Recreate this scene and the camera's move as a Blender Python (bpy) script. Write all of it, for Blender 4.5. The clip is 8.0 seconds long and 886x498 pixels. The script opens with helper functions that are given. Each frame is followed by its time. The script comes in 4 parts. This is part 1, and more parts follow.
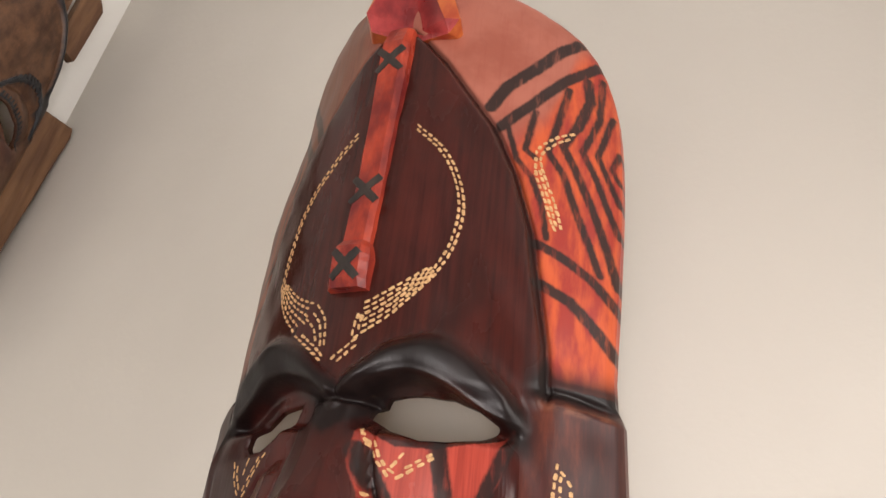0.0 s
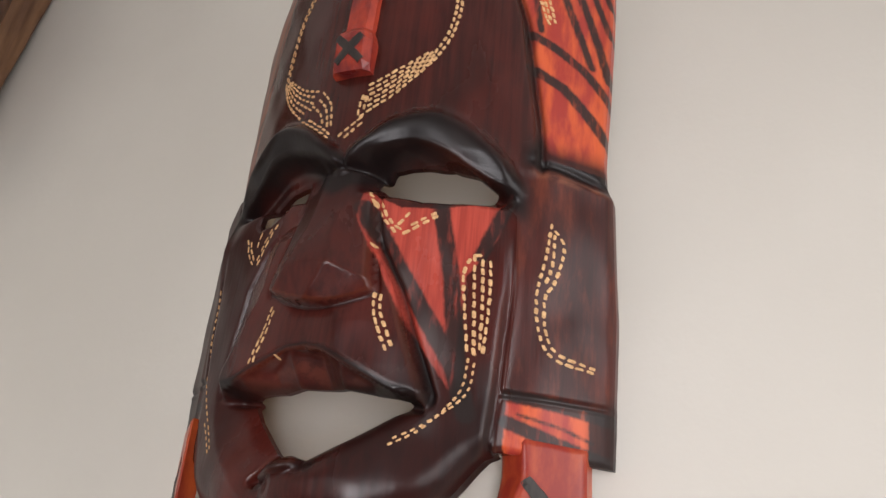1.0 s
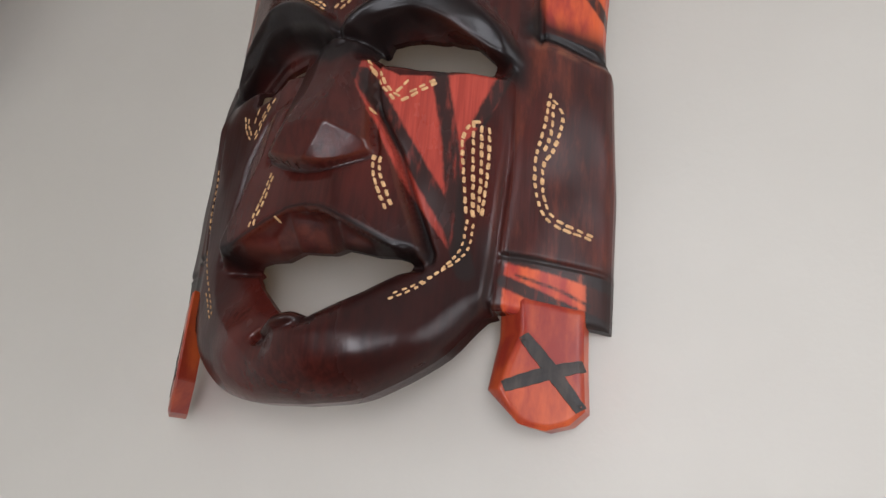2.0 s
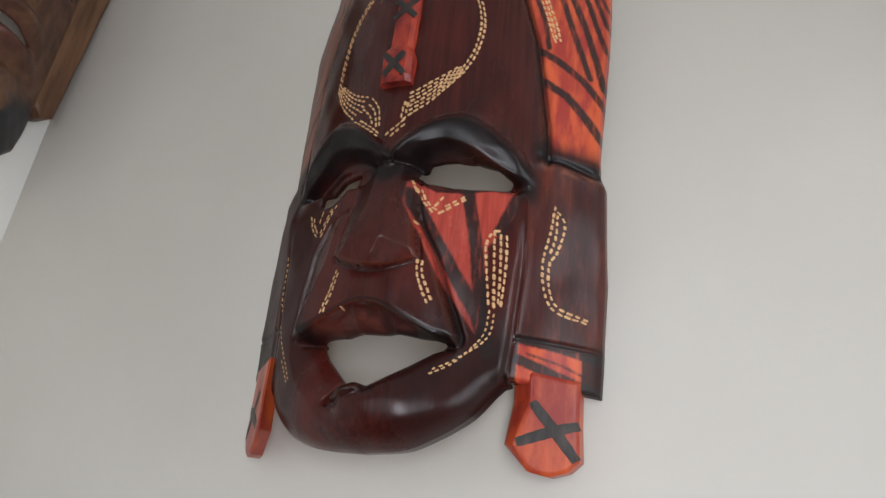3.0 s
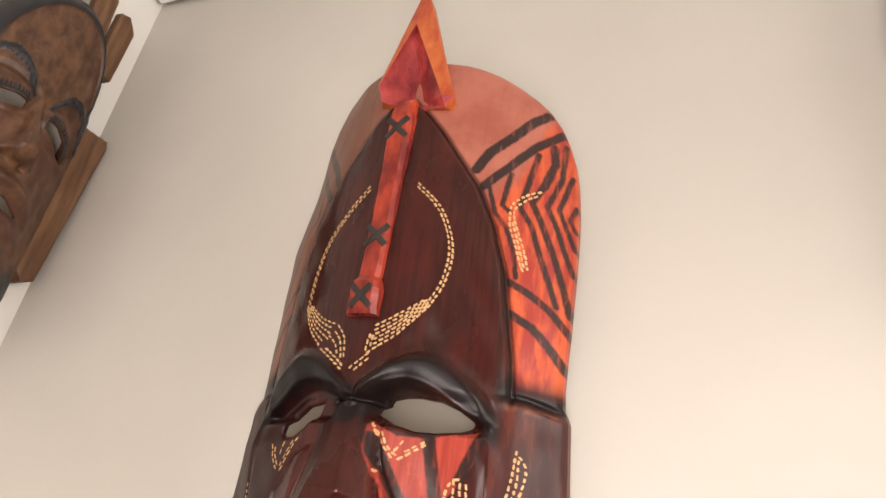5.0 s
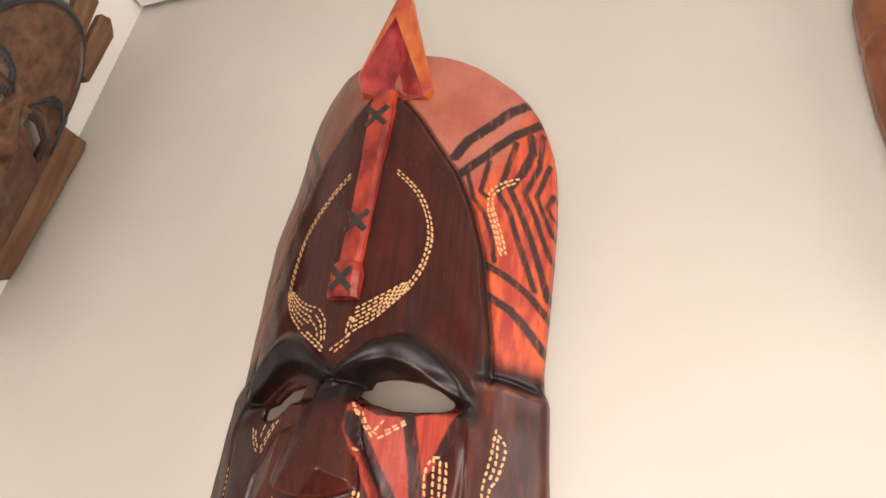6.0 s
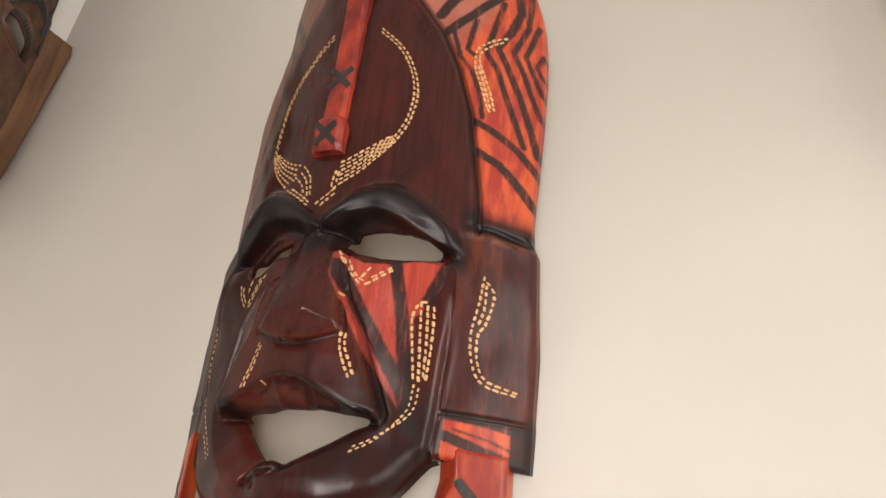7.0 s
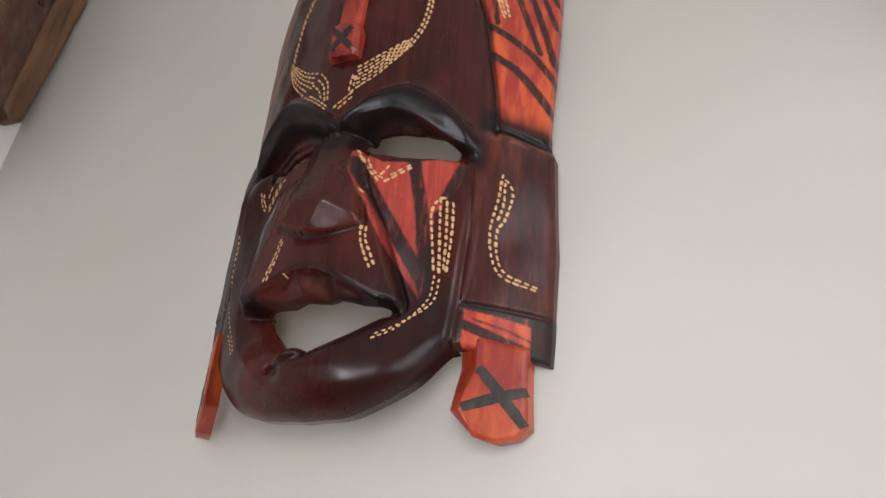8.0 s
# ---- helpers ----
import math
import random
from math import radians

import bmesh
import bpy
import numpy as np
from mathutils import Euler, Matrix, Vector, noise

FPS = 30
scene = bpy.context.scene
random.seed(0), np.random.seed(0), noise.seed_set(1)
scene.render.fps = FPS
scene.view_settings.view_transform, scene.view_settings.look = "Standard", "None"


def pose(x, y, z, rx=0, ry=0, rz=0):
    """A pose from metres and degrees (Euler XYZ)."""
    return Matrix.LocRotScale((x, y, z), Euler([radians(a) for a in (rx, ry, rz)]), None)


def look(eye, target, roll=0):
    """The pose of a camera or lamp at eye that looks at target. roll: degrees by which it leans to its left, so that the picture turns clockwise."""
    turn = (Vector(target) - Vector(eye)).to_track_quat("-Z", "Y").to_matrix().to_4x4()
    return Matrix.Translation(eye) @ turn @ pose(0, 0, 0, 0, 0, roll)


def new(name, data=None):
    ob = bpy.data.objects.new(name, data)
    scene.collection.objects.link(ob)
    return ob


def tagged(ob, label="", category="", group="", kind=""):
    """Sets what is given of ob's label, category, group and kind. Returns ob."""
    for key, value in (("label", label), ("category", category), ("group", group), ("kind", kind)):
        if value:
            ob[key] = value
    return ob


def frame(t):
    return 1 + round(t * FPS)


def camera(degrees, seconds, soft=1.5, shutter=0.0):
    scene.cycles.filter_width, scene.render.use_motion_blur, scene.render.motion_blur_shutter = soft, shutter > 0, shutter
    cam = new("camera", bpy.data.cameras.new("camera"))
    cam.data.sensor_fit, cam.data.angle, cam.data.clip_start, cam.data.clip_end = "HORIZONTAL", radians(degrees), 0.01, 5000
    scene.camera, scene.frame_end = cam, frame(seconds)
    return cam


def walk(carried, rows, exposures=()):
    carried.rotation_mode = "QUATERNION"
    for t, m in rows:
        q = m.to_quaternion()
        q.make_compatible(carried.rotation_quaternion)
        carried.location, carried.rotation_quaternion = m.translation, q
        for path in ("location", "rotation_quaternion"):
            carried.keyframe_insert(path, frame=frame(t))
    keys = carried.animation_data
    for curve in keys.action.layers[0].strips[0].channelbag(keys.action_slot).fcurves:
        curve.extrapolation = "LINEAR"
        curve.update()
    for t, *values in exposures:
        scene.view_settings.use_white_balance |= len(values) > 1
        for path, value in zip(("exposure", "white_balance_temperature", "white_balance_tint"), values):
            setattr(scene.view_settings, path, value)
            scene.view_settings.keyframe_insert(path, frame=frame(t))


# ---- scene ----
cam = camera(63.7, 8.0)
METRES, EYE, TILT, LEAN, TURN = 0.85, 1.55, 33.0, -6.0, 21.1
ROWS = [
    (0.0, 0.0, 0.0, 0.0, -0.0, 0.0, 0.0),
    (0.5, -0.0121, -0.0309, -0.0667, -1.14, -3.23, 0.26),
    (1.0, -0.02, -0.0429, -0.1328, -1.61, -5.64, 0.22),
    (1.5, -0.0182, -0.0459, -0.2015, -1.98, -7.94, 0.28),
    (1.7, -0.0259, -0.0501, -0.2097, -2.45, -9.32, 0.46),
    (2.8, -0.0368, -0.1504, -0.1479, -0.99, -7.48, -0.34),
    (3.0, -0.0482, -0.2069, -0.1139, -1.19, -7.71, -0.2),
    (3.5, -0.0647, -0.2933, -0.0435, -1.81, -6.51, -0.45),
    (4.0, -0.0477, -0.3033, 0.0067, -2.28, -4.66, -0.71),
    (4.5, -0.0272, -0.2449, 0.0705, -1.72, -3.1, -1.09),
    (4.7, -0.0170, -0.1989, 0.0747, -1.29, -2.74, -1.66),
    (5.8, 0.0050, -0.1953, 0.0642, -0.92, -0.09, -0.97),
    (6.0, -0.0073, -0.2054, 0.033, -2.64, -0.62, -1.31),
    (6.5, 0.0108, -0.2073, -0.0337, -2.8, -2.67, -0.93),
    (7.0, 0.0157, -0.1975, -0.0904, -2.25, -3.85, -0.27),
    (7.5, 0.0168, -0.1961, -0.157, -1.41, -4.23, 0.67),
    (8.0, 0.0103, -0.2079, -0.1866, -1.15, -4.87, 0.7),
]
# the phone's exposure and white balance drift as it looks up and down
EXPOSURES = [(0.0, 0.02, 6350, 14), (0.5, -0.10, 6320, 14), (1.0, -0.24, 5950, 12), (1.5, -0.33, 5750, 11), (3.0, -0.47, 5580, 8), (3.5, -0.32, 5680, 9), (4.0, 0.02, 6250, 11), (4.5, 0.24, 6520, 14), (6.0, 0.26, 6680, 16), (6.5, 0.12, 6680, 16), (7.0, -0.04, 6500, 13), (7.5, -0.16, 6250, 12), (8.0, -0.37, 5720, 9)]
walk(cam, [(t, pose(0.23, -0.56, EYE, TILT, LEAN, TURN) @ pose(METRES * x, METRES * y, METRES * z, 90 + pitch, roll, yaw)) for t, x, y, z, yaw, pitch, roll in ROWS],
     EXPOSURES)

# ---- light ----
world = bpy.data.worlds.new("world")
scene.world = world
world.use_nodes = True
wn = world.node_tree.nodes
sky = wn.new("ShaderNodeTexSky")
sky.sky_type, sky.sun_disc = "NISHITA", False
sky.sun_elevation, sky.sun_rotation = radians(40), radians(150)
world.node_tree.links.new(sky.outputs[0], wn["Background"].inputs[0])
wn["Background"].inputs[1].default_value = 0.12


def area_light(name, m, width, height, power, colour):
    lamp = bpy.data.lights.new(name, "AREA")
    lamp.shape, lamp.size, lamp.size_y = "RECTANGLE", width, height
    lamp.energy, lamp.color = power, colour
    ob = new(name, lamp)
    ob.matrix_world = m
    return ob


CORNER_X, RIGHT_X, BACK_Y, CEIL_Z = -0.738, 2.6, -3.2, 2.628
# unseen: added fill light behind the camera, daylight of an inferred window at right
area_light("back_fill_light", look((0.8, BACK_Y - 0.02, 1.15), (0.8, 0, 1.15)), 2.0, 2.1, 27, (1.0, 0.95, 0.88))
area_light("window_light_side", look((RIGHT_X + 0.02, -0.85, 1.5), (-1, -0.85, 1.5)), 1.4, 1.5, 49, (1.0, 0.93, 0.85))
# fixed, enlarged stand-in for the filming phone's own light, just behind its path
area_light("phone_torch_standin", look((0.325, -0.80, 1.33), (0.0, 0.0, 1.73)), 0.12, 0.38, 5.3, (1.0, 0.93, 0.87))


# ---- materials ----
def material(name, rough=0.5, spec=0.5):
    mat = bpy.data.materials.new(name)
    mat.use_nodes = True
    nt = mat.node_tree
    b = nt.nodes["Principled BSDF"]
    b.inputs["Roughness"].default_value = rough
    b.inputs["Specular IOR Level"].default_value = spec
    return mat, nt, b


def node(nt, kind, **values):
    n = nt.nodes.new(kind)
    for key, value in values.items():
        n.inputs[key.replace("_", " ")].default_value = value
    return n


def noise_tex(nt, scale, stretch=(1, 1, 1), detail=4.0, rough=0.55):
    tc = nt.nodes.new("ShaderNodeTexCoord")
    mp = nt.nodes.new("ShaderNodeMapping")
    mp.inputs["Scale"].default_value = stretch
    nt.links.new(tc.outputs["Object"], mp.inputs[0])
    n = node(nt, "ShaderNodeTexNoise", Scale=scale, Detail=detail, Roughness=rough)
    nt.links.new(mp.outputs[0], n.inputs["Vector"])
    return n.outputs["Fac"]


def blend(nt, fac, a, b, mode="MIX"):
    m = nt.nodes.new("ShaderNodeMix")
    m.data_type, m.blend_type = "RGBA", mode
    for sock, value in ((m.inputs[0], fac), (m.inputs[6], a), (m.inputs[7], b)):
        if isinstance(value, bpy.types.NodeSocket):
            nt.links.new(value, sock)
        elif isinstance(value, tuple):
            sock.default_value = (*value, 1)
        else:
            sock.default_value = value
    return m.outputs[2]


def maths(nt, op, a, b=0.0, c=0.0):
    m = nt.nodes.new("ShaderNodeMath")
    m.operation = op
    for sock, value in zip(m.inputs, (a, b, c)):
        if isinstance(value, bpy.types.NodeSocket):
            nt.links.new(value, sock)
        else:
            sock.default_value = value
    return m.outputs[0]


def step(nt, value, lo, hi):
    m = nt.nodes.new("ShaderNodeMapRange")
    m.interpolation_type = "SMOOTHSTEP"
    nt.links.new(value, m.inputs["Value"])
    m.inputs["From Min"].default_value, m.inputs["From Max"].default_value = lo, hi
    return m.outputs[0]


def attribute(nt, name):
    a = nt.nodes.new("ShaderNodeAttribute")
    a.attribute_name = name
    return a.outputs["Fac"]


def bump(nt, b, height, strength=0.3, distance=0.001):
    n = node(nt, "ShaderNodeBump", Strength=strength, Distance=distance)
    nt.links.new(height, n.inputs["Height"])
    nt.links.new(n.outputs[0], b.inputs["Normal"])


def plaster(name, light, dark):
    mat, nt, b = material(name, 0.75, 0.25)
    big = noise_tex(nt, 2.2, detail=5)
    fine = noise_tex(nt, 90, detail=6)
    col = blend(nt, step(nt, big, 0.35, 0.7), dark, light)
    col = blend(nt, maths(nt, "MULTIPLY", step(nt, fine, 0.45, 0.75), 0.15), col, dark)
    nt.links.new(col, b.inputs["Base Color"])
    grain = maths(nt, "ADD", maths(nt, "MULTIPLY", noise_tex(nt, 25, detail=3), 2.0), fine)
    bump(nt, b, grain, 0.25, 0.0012)
    return mat


def painted_wood(name, light, dark, rough=0.35, stretch=(60, 60, 6), scale=1.0, wear=0.25):
    """Stained or painted wood with the grain along its local z."""
    mat, nt, b = material(name, rough, 0.3)
    grain = noise_tex(nt, scale, stretch, 6, 0.6)
    cloud = noise_tex(nt, 28, (1, 1, 0.5), 4)
    col = blend(nt, step(nt, grain, 0.32, 0.7), dark, light)
    col = blend(nt, maths(nt, "MULTIPLY", step(nt, cloud, 0.45, 0.7), wear), col, dark)
    nt.links.new(col, b.inputs["Base Color"])
    nt.links.new(maths(nt, "MULTIPLY_ADD", cloud, 0.25, rough - 0.12), b.inputs["Roughness"])
    bump(nt, b, grain, 0.25, 0.0008)
    return mat


BROWN, BROWN_DARK = (0.058, 0.0105, 0.0072), (0.014, 0.0036, 0.0030)
ORANGE, RED, SALMON = (0.53, 0.092, 0.028), (0.30, 0.032, 0.022), (0.38, 0.125, 0.085)
BLACK = (0.0055, 0.0046, 0.0046)


def shell_material():
    """Carved face: stained brown wood, painted fields and strokes bounded by the distances stored on the mesh, and
    shade put into the colour.
    """
    mat, nt, b = material("mask_stain_paint_shade", 0.33, 0.24)
    grain = noise_tex(nt, 1.0, (260, 260, 9), 5, 0.6)
    cloud = noise_tex(nt, 22, (1, 1, 0.45), 5)
    edge = maths(nt, "MULTIPLY_ADD", noise_tex(nt, 320, (1, 1, 0.5), 3), 0.0024, -0.0012)

    def field(name, soft=0.0009):
        return step(nt, maths(nt, "ADD", attribute(nt, name), edge), -soft, soft)

    wood = blend(nt, maths(nt, "MULTIPLY_ADD", step(nt, grain, 0.3, 0.72), 0.60, 0.30), BROWN_DARK, BROWN)
    wood = blend(nt, maths(nt, "MULTIPLY", step(nt, cloud, 0.4, 0.72), 0.5), wood, BROWN_DARK)
    red_stain = step(nt, noise_tex(nt, 9, (1, 1, 0.5), 5, 0.6), 0.44, 0.66)
    wood = blend(nt, maths(nt, "MULTIPLY", red_stain, 0.5), wood, (0.095, 0.014, 0.009))
    streak = step(nt, noise_tex(nt, 1.0, (420, 420, 5), 3, 0.7), 0.6, 0.72)
    wood = blend(nt, maths(nt, "MULTIPLY", streak, 0.45), wood, (0.012, 0.004, 0.004))
    rub = maths(nt, "MULTIPLY", step(nt, maths(nt, "MULTIPLY_ADD", noise_tex(nt, 90, detail=4), 0.0004, attribute(nt, "convex")), 0.0006, 0.0016), 0.13)
    wood = blend(nt, rub, wood, (0.17, 0.050, 0.020))
    lip = step(nt, maths(nt, "ADD", attribute(nt, "lip"), edge), 0.0, 0.004)
    lip = maths(nt, "MULTIPLY", lip, step(nt, noise_tex(nt, 55, (1, 1, 1.6), 4, 0.6), 0.42, 0.62))
    wood = blend(nt, maths(nt, "MULTIPLY", lip, 0.6), wood, (0.115, 0.029, 0.017))
    ear = blend(nt, maths(nt, "MULTIPLY", step(nt, noise_tex(nt, 1.0, (60, 60, 16), 5, 0.65), 0.46, 0.72), 0.6), wood, (0.15, 0.032, 0.014))
    wood = blend(nt, step(nt, attribute(nt, "ear"), 0.0, 0.004), wood, ear)
    ledge = maths(nt, "MULTIPLY", attribute(nt, "ledge"), step(nt, noise_tex(nt, 60, (1, 1, 3), 4), 0.35, 0.65))
    wood = blend(nt, maths(nt, "MULTIPLY", ledge, 0.6), wood, (0.23, 0.085, 0.045))
    orange = blend(nt, step(nt, noise_tex(nt, 1.0, (70, 70, 22), 5), 0.36, 0.62), RED, ORANGE)
    salmon = blend(nt, step(nt, noise_tex(nt, 26, detail=5), 0.35, 0.7), SALMON, (0.30, 0.085, 0.055))
    temple = blend(nt, step(nt, attribute(nt, "dome"), -0.014, 0.008), orange, salmon)
    temple = blend(nt, maths(nt, "MULTIPLY", step(nt, grain, 0.5, 0.75), 0.2), temple, (0.22, 0.03, 0.02))
    # browner left temple: the duller light on that side, put into the colour
    left_shade = blend(nt, step(nt, grain, 0.35, 0.7), (0.085, 0.040, 0.022), (0.19, 0.080, 0.042))
    temple = blend(nt, maths(nt, "MULTIPLY", attribute(nt, "left_shade"), 0.75), temple, left_shade)
    col = blend(nt, field("temple"), wood, temple)
    cheek = blend(nt, step(nt, grain, 0.35, 0.7), (0.27, 0.038, 0.026), (0.40, 0.06, 0.038))
    col = blend(nt, field("cheek"), col, cheek)
    col = blend(nt, field("band"), col, orange)
    # dark field: black paint, and shade put into the colour
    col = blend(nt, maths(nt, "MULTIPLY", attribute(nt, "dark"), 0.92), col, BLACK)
    stroke = field("black", 0.0013)
    worn = maths(nt, "MULTIPLY_ADD", step(nt, noise_tex(nt, 1.0, (160, 160, 40), 4), 0.5, 0.75), -0.45, 0.96)
    col = blend(nt, maths(nt, "MULTIPLY", stroke, worn), col, (0.017, 0.011, 0.010))
    nt.links.new(col, b.inputs["Base Color"])
    gloss = maths(nt, "MULTIPLY_ADD", cloud, 0.20, 0.15)
    gloss = maths(nt, "MULTIPLY_ADD", step(nt, attribute(nt, "lip"), 0.0, 0.004), 0.12, gloss)
    gloss = maths(nt, "MULTIPLY_ADD", field("temple"), 0.12, gloss)
    gloss = maths(nt, "MULTIPLY_ADD", attribute(nt, "dark"), 0.08, gloss)
    gloss = maths(nt, "MULTIPLY_ADD", step(nt, attribute(nt, "ear"), 0.0, 0.004), 0.14, gloss)
    nt.links.new(gloss, b.inputs["Roughness"])
    # the dark field, black paint and painted shade, is duller than the stained wood
    nt.links.new(maths(nt, "MULTIPLY_ADD", attribute(nt, "dark"), -0.08, 0.29), b.inputs["Specular IOR Level"])
    relief = maths(nt, "MULTIPLY_ADD", noise_tex(nt, 55, (1, 1, 0.4), 3), 2.2, grain)
    bump(nt, b, relief, 0.22, 0.0008)
    return mat


WALL = plaster("wall_paint_cream", (0.62, 0.585, 0.53), (0.58, 0.545, 0.49))
WALL_WHITE = plaster("wall_paint_white", (0.80, 0.79, 0.75), (0.76, 0.75, 0.71))
CEILING = plaster("ceiling_white", (0.86, 0.86, 0.84), (0.80, 0.80, 0.78))
# unseen floor, kept dark so little light bounces up from it
FLOOR = painted_wood("floor_boards", (0.11, 0.075, 0.05), (0.07, 0.048, 0.034), 0.45, (9, 1.2, 9))
SHELL = shell_material()
RIDGE_RED = painted_wood("ridge_red_paint", (0.47, 0.062, 0.027), (0.12, 0.012, 0.012), 0.3, (40, 40, 16), wear=0.75)
HORN_ORANGE = painted_wood("horn_orange_paint", (0.58, 0.17, 0.04), (0.33, 0.035, 0.016), 0.33, (35, 35, 14), wear=0.5)
HORN_RED = painted_wood("horn_red_paint", (0.46, 0.060, 0.055), (0.17, 0.014, 0.016), 0.28, (40, 40, 20))
STROKE = painted_wood("black_brush_paint", (0.048, 0.036, 0.030), (0.016, 0.013, 0.012), 0.45, (90, 90, 30))
CREAM = painted_wood("pale_cut_wood", (0.66, 0.42, 0.20), (0.44, 0.25, 0.11), 0.6, (300, 300, 300))
PENDANT = painted_wood("pendant_orange_paint", (0.50, 0.090, 0.022), (0.22, 0.020, 0.012), 0.33, (40, 40, 16), wear=0.6)
# unseen mask backs, very pale to bounce light behind the eyes and mouth
BOUNCE_BACK = painted_wood("bounce_wood_back", (0.78, 0.64, 0.48), (0.66, 0.52, 0.36), 0.7, (60, 60, 8))
# unseen far walls, dark to hold back reflections on the mask
WALL_FAR = plaster("unseen_wall_dark_tan", (0.12, 0.10, 0.08), (0.10, 0.085, 0.07))
NAIL = painted_wood("nail_steel", (0.25, 0.24, 0.23), (0.12, 0.11, 0.10), 0.4)


# ---- building blocks ----
def part(name, data, mat, parent=None, label=""):
    """Links a mesh (or a bmesh) as one object under its thing."""
    if isinstance(data, bmesh.types.BMesh):
        me = bpy.data.meshes.new(name)
        data.to_mesh(me)
        data.free()
        data = me
    if mat is not None and not data.materials:
        data.materials.append(mat)
    ob = new(name, data)
    ob.parent = parent
    if label:
        ob["label"] = label
    return ob


def thing(name, m, label, category, group="", kind=""):
    ob = new(name)
    ob.empty_display_size = 0.05
    ob.matrix_world = m
    return tagged(ob, label, category, group, kind)


def box(bm, lo, hi, bevel=0.0):
    made = bmesh.ops.create_cube(bm, size=1)["verts"]
    for v in made:
        v.co = [(lo[i] + hi[i]) / 2 + v.co[i] * (hi[i] - lo[i]) for i in range(3)]
    if bevel:
        edges = list({e for v in made for e in v.link_edges})
        bmesh.ops.bevel(bm, geom=edges, offset=bevel, segments=2, affect="EDGES", profile=0.5)
    return bm


def poly_distance(u, v, poly):
    """Signed distance to a closed outline, positive inside."""
    p = np.array(poly, float)
    q = np.roll(p, -1, 0)
    best = np.full(u.shape, 1e9)
    inside = np.zeros(u.shape, bool)
    for (ax, ay), (bx, by) in zip(p, q):
        ex, ey = bx - ax, by - ay
        t = np.clip(((u - ax) * ex + (v - ay) * ey) / (ex * ex + ey * ey + 1e-12), 0, 1)
        best = np.minimum(best, np.hypot(u - ax - t * ex, v - ay - t * ey))
        cross = (ay > v) != (by > v)
        with np.errstate(divide="ignore", invalid="ignore"):
            inside ^= cross & (u < ex * (v - ay) / (ey if abs(ey) > 1e-12 else 1e-12) + ax)
    return np.where(inside, best, -best)


def line_distance(u, v, line):
    p = np.array(line, float)
    best = np.full(u.shape, 1e9)
    for (ax, ay), (bx, by) in zip(p[:-1], p[1:]):
        ex, ey = bx - ax, by - ay
        t = np.clip(((u - ax) * ex + (v - ay) * ey) / (ex * ex + ey * ey + 1e-12), 0, 1)
        best = np.minimum(best, np.hypot(u - ax - t * ex, v - ay - t * ey))
    return best


def curve_through(points, n):
    """n points evenly along a smooth curve through the given ones."""
    p = np.array(points, float)
    ext = np.vstack([2 * p[0] - p[1], p, 2 * p[-1] - p[-2]])
    out = []
    for i in range(1, len(ext) - 2):
        a, b, c, d = ext[i - 1], ext[i], ext[i + 1], ext[i + 2]
        for t in np.linspace(0, 1, 24, endpoint=False):
            out.append(0.5 * (2 * b + (c - a) * t + (2 * a - 5 * b + 4 * c - d) * t * t + (3 * b - a - 3 * c + d) * t ** 3))
    out = np.array(out + [p[-1]])
    s = np.concatenate([[0], np.cumsum(np.hypot(*np.diff(out, axis=0).T))])
    x = np.linspace(0, s[-1], n)
    return np.stack([np.interp(x, s, out[:, 0]), np.interp(x, s, out[:, 1])], 1)


def smooth(lo, hi, x):
    t = np.clip((x - lo) / (hi - lo), 0, 1)
    return t * t * (3 - 2 * t)


